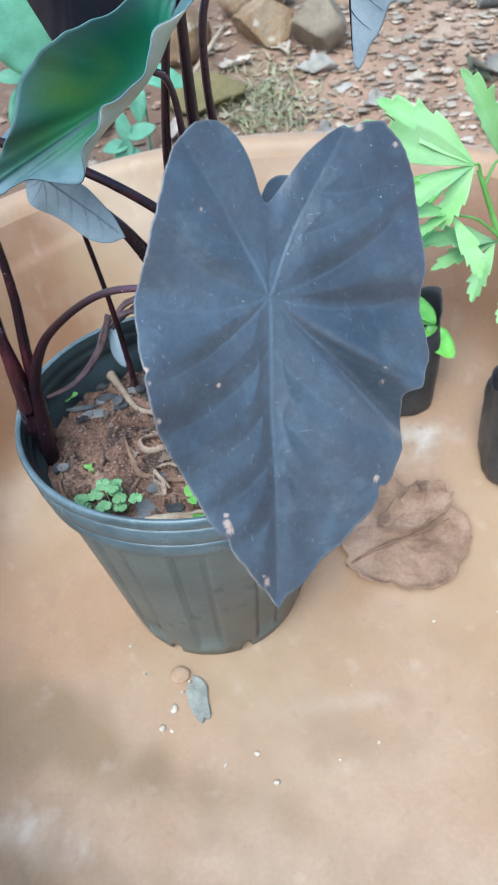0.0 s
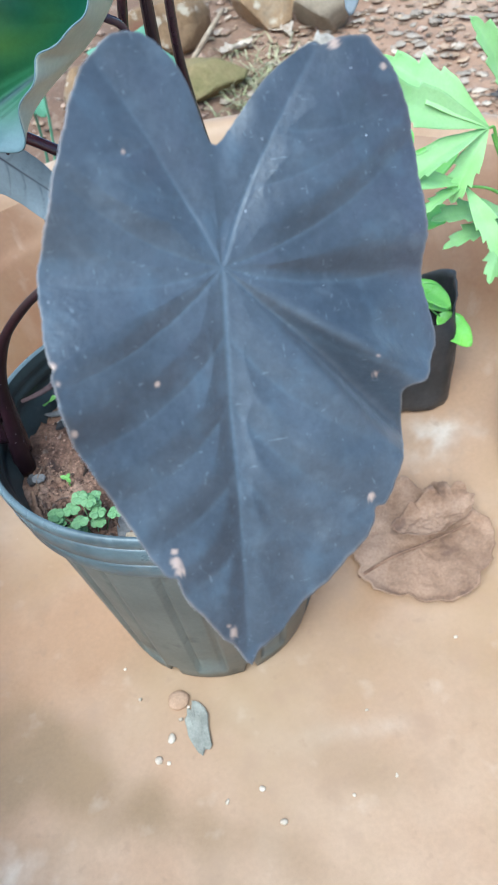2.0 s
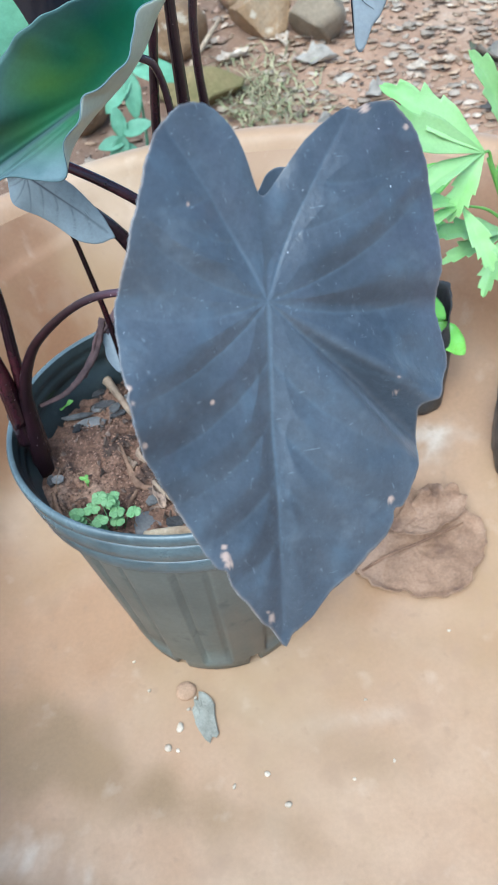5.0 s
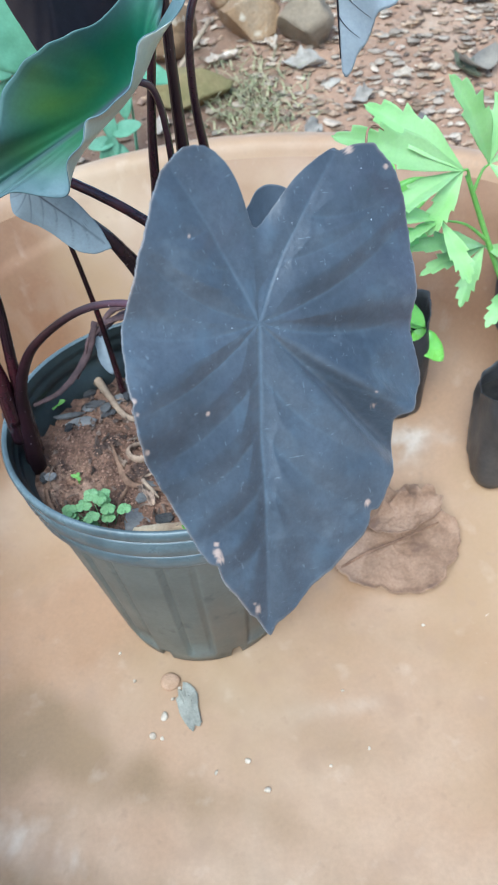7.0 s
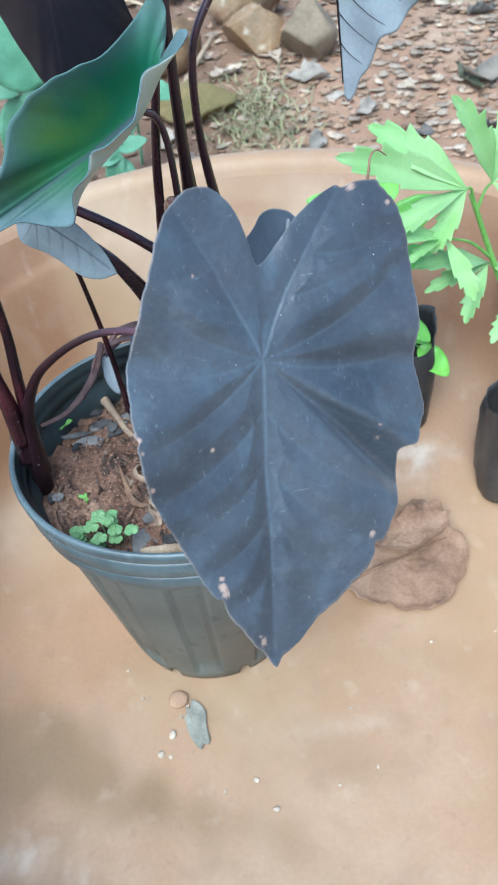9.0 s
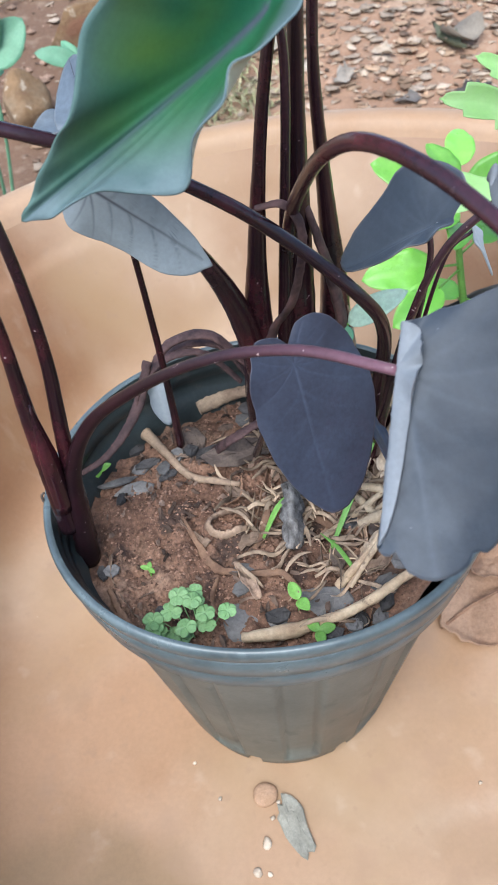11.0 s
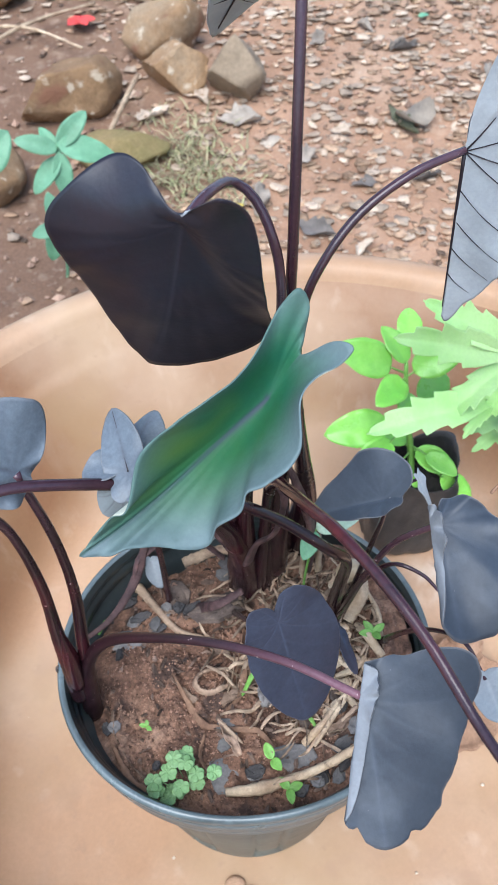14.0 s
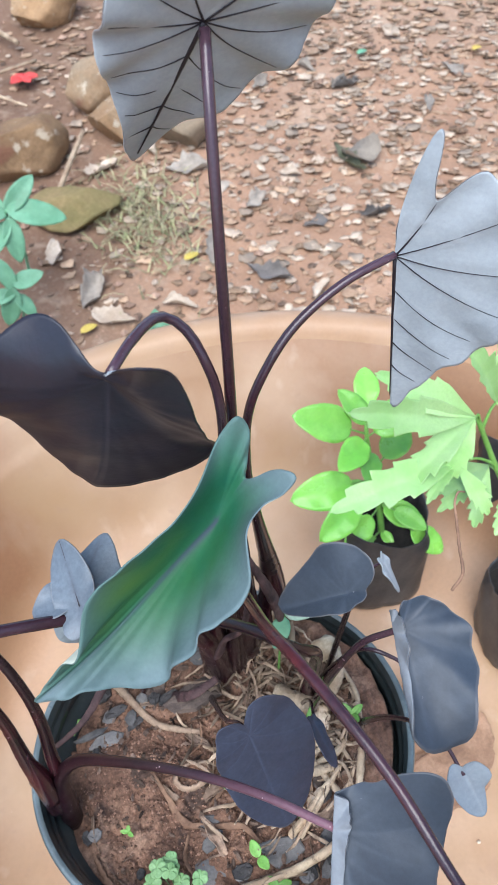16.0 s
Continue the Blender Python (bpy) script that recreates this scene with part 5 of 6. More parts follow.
def crumpled(x, y, length, wide, turn, seed, lift=0.004, roll=2.6):
    """A dried leaf scrap, rolled along its length and creased."""
    r, n, m = random.Random(seed), 16, 9
    c, s = math.cos(radians(turn)), math.sin(radians(turn))
    verts, faces, ph = [], [], r.uniform(0, 9)
    for i in range(n + 1):
        t = i / n
        half = wide * (0.35 + 0.65 * math.sin(math.pi * (0.08 + 0.84 * t))) * (1 + 0.3 * noise.noise(Vector((t * 5, ph, 0))))
        for j in range(m + 1):
            b = (j / m - 0.5) * 2
            a = b * roll / 2 * (0.7 + 0.5 * math.sin(3 * t + ph))
            q = half / max(roll, 0.4)
            u, v, h = (t - 0.5) * length, q * 2 * math.sin(a) * 0.6, q * 2 * (1 - math.cos(a)) * 0.55
            h += 0.30 * wide * abs(noise.noise(Vector((t * 4, b * 2.2, ph)))) + 0.10 * wide * noise.noise(Vector((t * 11, b * 6, ph)))
            v += 0.2 * wide * noise.noise(Vector((t * 3, ph, 5)))
            px, py = x + u * c - v * s, y + u * s + v * c
            k = min(1.0, 0.099 / max(math.hypot(px, py + 0.012), 1e-6))
            px, py = px * k, (py + 0.012) * k - 0.012
            verts.append(Vector((px, py, soil_z(px, py) + lift * 0.3 + max(h, 0.0) + lift * t * 0.6)))
    faces = [(i * (m + 1) + j, i * (m + 1) + j + 1, (i + 1) * (m + 1) + j + 1, (i + 1) * (m + 1) + j) for i in range(n) for j in range(m)]
    return verts, [], faces


M_PAPER = mat("papery_cream_sheath", (0.60, 0.50, 0.38), (0.36, 0.25, 0.16), 60, 420, 0.75, 0.7, 0.3, vary=0.25)
for k, (x, y, ln, wd, turn) in enumerate(((0.088, 0.024, 0.026, 0.016, 40), (0.086, 0.044, 0.022, 0.014, 100), (0.098, 0.010, 0.022, 0.012, 70), (0.060, -0.010, 0.020, 0.010, 20), (0.094, -0.026, 0.020, 0.010, 130), (0.074, -0.018, 0.018, 0.009, 80), (0.054, -0.060, 0.016, 0.008, 10))):
    tagged(thick(part("papery_sheath", crumpled(x, y, ln, wd, turn, 160 + k, 0.008, 2.2), M_PAPER), 0.0006), "cream papery dead leaf sheath beside the clump", "dead leaf", "dead sheaths by the clump")
M_SCRAP = mat("brown_dried_leaf_scrap", (0.33, 0.225, 0.155), (0.16, 0.105, 0.078), 70, 420, 0.8, 0.8, 0.25, vary=0.5, c3=(0.36, 0.26, 0.19))
for k, (x, y, ln, wd, turn) in enumerate(((0.004, -0.012, 0.040, 0.010, 60), (0.022, -0.004, 0.036, 0.012, 100), (-0.004, -0.026, 0.034, 0.009, 20), (-0.010, 0.004, 0.032, 0.010, 130), (0.036, -0.030, 0.030, 0.011, 40), (0.050, -0.052, 0.034, 0.010, 75),
                                          (0.062, -0.030, 0.030, 0.012, 10), (-0.020, -0.056, 0.030, 0.008, 105), (0.046, 0.012, 0.036, 0.012, 150), (0.074, -0.014, 0.030, 0.011, 60), (0.026, 0.022, 0.034, 0.012, 30), (-0.030, 0.044, 0.036, 0.011, 170),
                                          (0.084, 0.012, 0.030, 0.010, 95), (-0.044, -0.016, 0.026, 0.006, 125), (0.056, -0.072, 0.024, 0.009, 20), (-0.098, -0.030, 0.026, 0.005, 80), (-0.086, -0.062, 0.030, 0.005, 130))):
    tagged(thick(part("dead_leaf_scrap", crumpled(x, y, ln, wd, turn, 60 + k), M_SCRAP), 0.0006), "brown dried leaf scrap curled on the soil", "dead leaf", "dead leaf scraps on the soil")


# ---- small green growth in the pot ----
def flat_leaf(base, way, up, length, width, shape, bow=0.25, cup=0.2, n=12, m=4, bm=None, wave=0.0, sweep=0.0):
    """A leaf from its base along way; shape(t) gives the half-width, 0 to 1; bow bends it down, cup folds it."""
    bm = bm or bmesh.new()
    way, up = Vector(way).normalized(), Vector(up)
    up = (up - way * up.dot(way)).normalized()
    side = way.cross(up)
    rows = []
    for i in range(n + 1):
        t = i / n
        c = Vector(base) + way * (length * t) - up * (bow * length * t * t)
        h = max(shape(t), 0.0) * width / 2 + 1e-5
        rows.append([bm.verts.new(c + side * (h * j / m) + way * (sweep * h * (j / m) ** 2) + up * (cup * h * abs(j / m) + wave * h * math.sin(t * 19 + (1.3 if j > 0 else 0)) * abs(j / m))) for j in range(-m, m + 1)])
    for a, b in zip(rows, rows[1:]):
        for j in range(2 * m):
            bm.faces.new((a[j], a[j + 1], b[j + 1], b[j]))
    return bm


def oval(t):
    return math.sin(math.pi * min(t, 1) ** 0.85) ** 0.62


def heart(t):
    return (1.15 * math.sin(math.pi * (0.12 + 0.80 * t) ** 1.4) if t < 0.92 else 0.55 * (1 - (t - 0.92) / 0.1)) * min(1, t * 4 + 0.05)


def clover_plant(cx, cy, count, spread, seed):
    r = random.Random(seed)
    th = empty("clover", "small patch of fresh green clover on the soil", "clover")
    for i in range(count):
        a, q = r.uniform(0, 6.28), spread * math.sqrt(r.random())
        x, y = cx + 1.4 * q * math.cos(a), cy + 0.8 * q * math.sin(a)
        root = on_soil(cx + (x - cx) * 0.4, cy + (y - cy) * 0.4, -0.002)
        top = on_soil(x, y, r.uniform(0.010, 0.020))
        st = part("stem", tube([root, root.lerp(top, 0.6) + Vector((0, 0, 0.004)), top], [0.0004, 0.0003], 6, 8), M_CLOVER, th)
        turn = r.uniform(0, 6.28)
        bm = bmesh.new()
        tilt = Vector((r.uniform(-0.3, 0.3), r.uniform(-0.6, 0.1), 1))
        for k in range(3):
            g = turn + k * 2.094
            long = r.uniform(0.0050, 0.0064)
            for half in (-0.34, 0.34):         # two rounded halves with a notch between them
                flat_leaf(top, (math.cos(g + half), math.sin(g + half), 0.05), tilt, long, 0.0046, heart, 0.1, 0.08, 8, 3, bm)
        thick(part("leaf", bm, M_CLOVER, th), 0.0003)


clover_plant(-0.053, -0.079, 15, 0.0180, 3)


def sprout(x, y, size, way, seed, count=3, z=0.004):
    r = random.Random(seed)
    th = empty("seedling", "tiny bright green seedling in the soil", "seedling", "tiny seedlings")
    top = on_soil(x, y, size * 0.6 + z)
    part("stem", tube([on_soil(x, y, -0.002), on_soil(x, y, size * 0.3), top], [0.0006, 0.0005], 6, 8), M_SPROUT, th)
    for k in range(count):
        a = way + k * 6.28 / count + r.uniform(-0.3, 0.3)
        thick(part("leaf", flat_leaf(top, (math.cos(a), math.sin(a), r.uniform(0.1, 0.6)), (0, -0.3, 1), size * r.uniform(0.8, 1.15), size * 0.6, oval, 0.2, 0.2), M_SPROUT, th), 0.0003)


sprout(-0.098, 0.046, 0.009, 0.3, 1, 4)
sprout(-0.074, -0.036, 0.005, 1.0, 2)
sprout(0.004, -0.080, 0.012, 1.9, 3, 2)
sprout(0.010, -0.100, 0.010, 0.2, 4, 3, 0.002)
sprout(0.090, -0.030, 0.009, 0.2, 5, 4)
for k, (pts, wd) in enumerate((([(-0.005, -0.030, 0.004), (0.010, -0.022, 0.022), (0.030, -0.020, 0.026)], 0.0035), ([(0.030, -0.052, 0.004), (0.045, -0.036, 0.014), (0.066, -0.016, 0.026), (0.080, -0.004, 0.034)], 0.0035),
                               ([(0.040, -0.070, 0.003), (0.034, -0.056, 0.010), (0.026, -0.046, 0.016)], 0.0025))):
    C = spline([on_soil(x, y, z) for x, y, z in pts], 14)
    bm = bmesh.new()
    rows = []
    for i, c in enumerate(C):
        h = wd / 2 * math.sin(math.pi * (0.15 + 0.85 * i / 13)) + 1e-4
        tan = (C[min(i + 1, 13)] - C[max(i - 1, 0)]).normalized()
        s = tan.cross(Vector((0, 0, 1))).normalized()
        rows.append([bm.verts.new(c - s * h + Vector((0, 0, h * 0.6))), bm.verts.new(c), bm.verts.new(c + s * h + Vector((0, 0, h * 0.6)))])
    for a, b in zip(rows, rows[1:]):
        for j in range(2):
            bm.faces.new((a[j], a[j + 1], b[j + 1], b[j]))
    tagged(thick(part("grass_blade", bm, M_SPROUT)), "bright green blade of grass in the pot", "grass", "grass blades in the pot")
bl = empty("young_plant", "young plant with pale green leaf growing by the clump", "seedling")
part("stem", tube([on_soil(0.058, 0.030, -0.002), (0.060, 0.029, 0.26), (0.0646, 0.0253, 0.3135)], [0.001, 0.0008], 6, 10), M_SPROUT, bl)
thick(part("leaf", flat_leaf((0.0646, 0.0253, 0.3132), (0.027, -0.0095, 0.0218), (-0.2, -0.5, 0.8), 0.037, 0.015, oval, 0.15, 0.2), mat("pale_mint_leaf", (0.42, 0.56, 0.44), (0.33, 0.48, 0.35), 30, 400, 0.5, 0.2, 0.4), bl))
thick(part("leaf", flat_leaf((0.0640, 0.0250, 0.3125), (-0.5, -0.7, -0.1), (0, -0.4, 0.9), 0.021, 0.013, oval, 0.3, 0.2), M_WEED, bl))

# ---- things on the basin floor ----
def dead_sheet(cx, cy, rx, ry, turn, base, curl, seed):
    """One brittle, creased sheet of a dead leaf lying flat, its far edge curled up."""
    n, m = 84, 22
    c, s = math.cos(radians(turn)), math.sin(radians(turn))
    verts, faces = [(cx, cy, floor_z(cx, cy) + base + 0.006)], []
    for i in range(1, m + 1):
        f = i / m
        for j in range(n):
            a = 2 * math.pi * j / n
            q = f * (1 + 0.10 * math.cos(2 * a + seed) + 0.05 * math.sin(5 * a + seed) + (0.022 * math.sin(11 * a + seed) + 0.020 * math.sin(17 * a + 1) + 0.016 * math.sin(29 * a)) * f ** 3)
            u, v = q * rx * math.cos(a), q * ry * math.sin(a)
            x, y = cx + u * c - v * s, cy + u * s + v * c
            z = base + 0.010 * abs(noise.noise(Vector((x * 24, y * 24, seed)))) + 0.0025 * abs(noise.noise(Vector((x * 90, y * 90, seed + 2)))) + 0.0012 * noise.noise(Vector((x * 300, y * 300, seed))) + 0.005 * f ** 8 + curl * f ** 5 * max(0, math.sin(a)) * (0.5 + 0.5 * math.sin(9 * a))
            verts.append((x, y, floor_z(x, y) + max(z, 0.0022)))
    faces += [(0, 1 + j, 1 + (j + 1) % n) for j in range(n)]
    for i in range(m - 1):
        a, b = 1 + i * n, 1 + (i + 1) * n
        faces += [(a + j, b + j, b + (j + 1) % n, a + (j + 1) % n) for j in range(n)]
    return verts, [], faces


dead = empty("fallen_leaf", "crumpled brown dead leaf on the basin floor", "dead leaf")
thick(part("blade", dead_sheet(0.188, 0.000, 0.064, 0.050, 6, 0.0032, 0.022, 2.0), M_DRYLEAF, dead), 0.0008)
thick(part("torn_flap", dead_sheet(0.206, 0.020, 0.036, 0.017, 4, 0.0100, 0.016, 5.0), M_DRYLEAF, dead, "paler torn flap folded over"), 0.0008)
part("midrib", tube([(x, y, floor_z(x, y) + h) for x, y, h in ((0.130, -0.016, 0.006), (0.160, -0.008, 0.012), (0.195, -0.002, 0.014), (0.236, 0.010, 0.010))], [0.0016, 0.0013, 0.0007], 7, 20, rough=0.3), M_VINE, dead)
bm = chip(0.021, 0.046, 0.0018, 36, 21)
moved(bm, pose(-0.022, -0.126, 0.0022, 0, 0, 14))
tagged(part("grey_flake", bm, mat("pale_grey_flake", (0.34, 0.325, 0.27), (0.21, 0.20, 0.165), 70, 500, 0.8, 0.4, 0.3), smooth=False), "flat grey flake on the basin floor", "flake")
for i, (x, y, s) in enumerate(((-0.071, -0.096, 0.0016), (-0.040, -0.100, 0.0030), (-0.044, -0.133, 0.0034), (-0.054, -0.149, 0.0030), (0.026, -0.180, 0.0022), (0.040, -0.205, 0.0024), (-0.001, -0.186, 0.0018), (0.094, -0.192, 0.0014),
                               (-0.046, -0.152, 0.0016), (-0.036, -0.118, 0.0018), (-0.030, -0.108, 0.0014), (0.128, -0.182, 0.0014), (-0.086, -0.066, 0.0016), (0.20, -0.08, 0.0016), (0.115, -0.13, 0.0014), (0.21, 0.17, 0.0024))):
    s *= 1.3
    bm = moved(rock((s, s * 0.8, s * 0.6), 70 + i, 1, 4, 2), pose(x, y, floor_z(x, y) + s * 0.4, 0, 0, i * 40))
    tagged(part("pebble", bm, M_PEBBLE), "tiny pale pebble on the basin floor", "pebble", "pebbles in the basin")
bm = moved(rock((0.0090, 0.0088, 0.0042), 91, 1, 0, 3, 0.10), pose(-0.038, -0.101, 0.0012))
tagged(part("clay_lump", bm, mat("orange_clay_lump", (0.46, 0.30, 0.20), (0.38, 0.24, 0.15), 60, 500, 0.9, 0.4, 0.2)), "rounded orange clay lump on the basin floor", "clay lump")


# ---- nursery bags and their seedlings ----
def nursery_bag(x, y, turn, wide, deep, high, seed, label):
    r = random.Random(seed)
    ph = [r.uniform(0, 6.28) for _ in range(4)]

    def shp(p, a):
        f = p.z / high
        q = (abs(math.cos(a)) ** 4 + abs(math.sin(a)) ** 4) ** -0.25 if f < 0.9 else (abs(math.cos(a)) ** 3 + abs(math.sin(a)) ** 3) ** (-1 / 3)
        w = 1 + 0.03 * math.sin(3 * a + 6 * f + ph[0]) + 0.018 * math.sin(9 * a + 9 * f + ph[1]) + 0.012 * math.sin(17 * a - 14 * f + ph[2])
        rim = 0.010 * math.sin(2 * a + ph[3]) * max(0, f - 0.6) / 0.4
        return Vector((p.x * q * w * wide / 2 / 0.05, p.y * q * w * deep / 2 / 0.05, p.z + rim * high / 0.1))
    prof = [(0.012, 0.001), (0.036, 0.001), (0.044, 0.003), (0.046, 0.010)] + [(0.047, high * f) for f in (0.2, 0.3, 0.4, 0.5, 0.6, 0.7, 0.8, 0.88, 0.94, 0.985)]
    prof += [(0.0475, high), (0.0462, high * 0.995), (0.0455, high * 0.93), (0.045, high * 0.8), (0.044, high * 0.7)]
    bm, _ = lathe(prof, 64, shp)
    moved(bm, pose(x, y, floor_z(x, y - deep / 2) + 0.002, 0, 0, turn))
    bag = part("nursery_bag", bm, M_BAG)
    tagged(bag, label, "nursery bag", "nursery bags in the basin")
    n = 48
    verts, faces = [(0, 0, high * 0.80)], []
    for i in range(1, 9):
        for j in range(n):
            a = 2 * math.pi * j / n
            p = shp(Vector((0.045 * i / 8 * math.cos(a), 0.045 * i / 8 * math.sin(a), high * 0.78)), a)
            verts.append((p.x, p.y, high * 0.79 + 0.004 * nz(p, 60, seed)))
    faces += [(0, 1 + j, 1 + (j + 1) % n) for j in range(n)]
    for i in range(7):
        a, b = 1 + i * n, 1 + (i + 1) * n
        faces += [(a + j, b + j, b + (j + 1) % n, a + (j + 1) % n) for j in range(n)]
    m = pose(x, y, floor_z(x, y - deep / 2) + 0.002, 0, 0, turn)
    part("compost", ([m @ Vector(v) for v in verts], [], faces), M_BLACKSOIL, bag, "black compost in the bag")
    return bag


nursery_bag(0.212, 0.166, -10, 0.092, 0.068, 0.118, 2, "black polythene nursery bag with a broad-leaved seedling")
nursery_bag(0.372, 0.190, -30, 0.078, 0.070, 0.125, 5, "tall black nursery bag of compost against the basin wall")
nursery_bag(0.320, 0.066, -4, 0.082, 0.074, 0.112, 9, "open black nursery bag with a lobed-leaved seedling")


def seedling():
    th = empty("broad_leaved_seedling", "bright green seedling with glossy oval leaves in a bag", "seedling")
    def bent(p):
        """The stem grows out of the bag and leans over."""
        k = (p[2] - 0.08) / 0.205
        return Vector((p[0] - 0.046 + 0.034 * k, p[1] - 0.038 + 0.034 * k, p[2] + 0.078 - 0.056 * k))

    C = spline([bent(p) for p in ((0.262, 0.204, 0.060), (0.252, 0.204, 0.115), (0.237, 0.202, 0.173), (0.221, 0.200, 0.241), (0.217, 0.199, 0.262))], 41)
    part("stem", tube(C[::4], [0.0036, 0.0032, 0.0026, 0.0018], 8, 24), M_SPROUT, th)
    # node along the stem, the leaf's middle, its width, lift of its face
    for node, mid, wd, face in ((37, (0.176, 0.196, 0.283), 0.040, (-0.2, -0.55, 0.8)), (40, (0.207, 0.206, 0.282), 0.027, (0.3, -0.7, 0.6)), (36, (0.199, 0.180, 0.250), 0.031, (-0.1, -0.6, 0.8)), (36, (0.244, 0.192, 0.270), 0.038, (0.1, -0.6, 0.8)),
                                (40, (0.226, 0.224, 0.286), 0.028, (0.1, -0.2, 1)), (33, (0.214, 0.176, 0.232), 0.026, (0.1, -0.5, 0.8)), (23, (0.184, 0.196, 0.186), 0.042, (0.0, -0.7, 0.8)), (22, (0.196, 0.178, 0.160), 0.036, (0.1, -0.7, 0.7)), (25, (0.268, 0.222, 0.196), 0.034, (0, -0.4, 0.9)),
                                (13, (0.224, 0.188, 0.118), 0.028, (0.1, -0.8, 0.6)), (14, (0.270, 0.190, 0.120), 0.030, (0.1, -0.75, 0.7)), (15, (0.268, 0.176, 0.132), 0.024, (0.2, -0.6, 0.8)), (12, (0.296, 0.178, 0.082), 0.030, (0.4, -0.8, 0.4)), (14, (0.236, 0.226, 0.132), 0.028, (0, -0.5, 0.9)),
                                (5, (0.241, 0.196, 0.083), 0.013, (0, -0.5, 0.9)), (5, (0.260, 0.194, 0.083), 0.013, (0, -0.5, 0.9))):
        base, mid = C[node], bent(mid)
        way, wd = mid - base, wd * 0.84
        foot = mid - way.normalized() * wd * 0.85
        lf = part("leaf", flat_leaf(foot, way, face, wd * 1.7, wd, oval, 0.20, 0.25, 16, 4, wave=0.06), M_BRIGHT, th)
        thick(lf)
        part("leaf_stalk", tube([base, base.lerp(foot, 0.5), foot + way * 0.05], [0.0011, 0.0009], 6, 6), M_SPROUT, th)


seedling()


def lobed(t):
    """A leaflet, widest past its middle, cut into forward-pointing teeth."""
    body = 0.07 + 0.93 * math.sin(math.pi * min(t, 1) ** 1.25) ** 0.9
    saw = (t * 5.5 + 0.3) % 1.0
    return body * (1 if t < 0.38 else 1 - 0.46 * (1 - saw) * min(1, (t - 0.38) / 0.2)) * (1 if t < 0.97 else 0.4)


def lobed_plant(x, y, z):
    th = empty("lobed_leaf_seedling", "pale lime seedling with toothed lobed leaves in a bag", "seedling")
    C = spline([(x, y, z - 0.004), (0.319, 0.070, z + 0.045), (0.308, 0.085, z + 0.09), (0.285, 0.110, 0.275), (0.256, 0.115, 0.345)], 31)
    part("stem", tube(C[::3], [0.0034, 0.0028, 0.0020], 8, 20), M_SPROUT, th)
    # node on the stem, the leaf's joint, the tips of its leaflets with the share of their width
    for node, hub, tips in ((29, (0.250, 0.110, 0.352), ((0.162, 0.095, 0.399, 0.46), (0.186, 0.114, 0.409, 0.50), (0.180, 0.080, 0.346, 0.48), (0.220, 0.086, 0.320, 0.62))), (22, (0.234, 0.101, 0.317), ((0.136, 0.062, 0.369, 0.40), (0.199, 0.078, 0.322, 0.45), (0.255, 0.068, 0.280, 0.50))),
                            (28, (0.274, 0.120, 0.350), ((0.286, 0.130, 0.412, 0.52), (0.318, 0.125, 0.372, 0.55), (0.296, 0.088, 0.338, 0.60), (0.246, 0.098, 0.420, 0.5))), (19, (0.280, 0.118, 0.278), ((0.226, 0.088, 0.288, 0.42), (0.252, 0.086, 0.250, 0.55), (0.300, 0.084, 0.286, 0.60), (0.222, 0.090, 0.312, 0.5))), (12, (0.316, 0.124, 0.230), ((0.286, 0.090, 0.222, 0.6), (0.330, 0.090, 0.226, 0.6)))):
        hub = Vector(hub)
        part("leaf_stalk", tube([C[node], C[node].lerp(hub, 0.5) + Vector((0, 0, 0.006)), hub], [0.0016, 0.0012, 0.0010], 6, 12), M_SPROUT, th)
        for *tip, share in tips:
            way = Vector(tip) - hub
            face = (-0.15 + 0.35 * math.sin(37 * tip[0] * 10), -0.6 + 0.3 * math.sin(53 * tip[2] * 10), 0.75)
            thick(part("leaf", flat_leaf(hub, way, face, way.length * 1.04, way.length * share * 0.68, lobed, 0.26, 0.30, 60, 6, wave=0.06, sweep=0.55), M_LIME, th))


lobed_plant(0.328, 0.062, 0.128)
sprout_bag = empty("tiny_sprout", "tiny green sprout in an open nursery bag", "seedling")
part("stem", tube([(0.300, 0.052, 0.125), (0.299, 0.049, 0.148)], [0.001, 0.0008], 6, 6), M_SPROUT, sprout_bag)
for a in (0.2, 2.2, 4.4):
    thick(part("leaf", flat_leaf((0.299, 0.049, 0.148), (math.cos(a), math.sin(a), 0.2), (0, 0, 1), 0.014, 0.011, oval), M_SPROUT, sprout_bag))


# ---- the earth bank behind the basin ----
def on_ground(x, y, dz=0.0):
    return Vector((x, y, ground_z(x, y) + dz))


def stone(x, y, size, seed, turn, label, material=M_ROCK, tilt=0):
    bm = moved(rock(size, seed, 1, 9, 4, 0.16), pose(*on_ground(x, y, size[2] * 0.62), tilt, 0, turn))
    tagged(part("fieldstone", bm, material), label, "stone", "stones behind the basin")


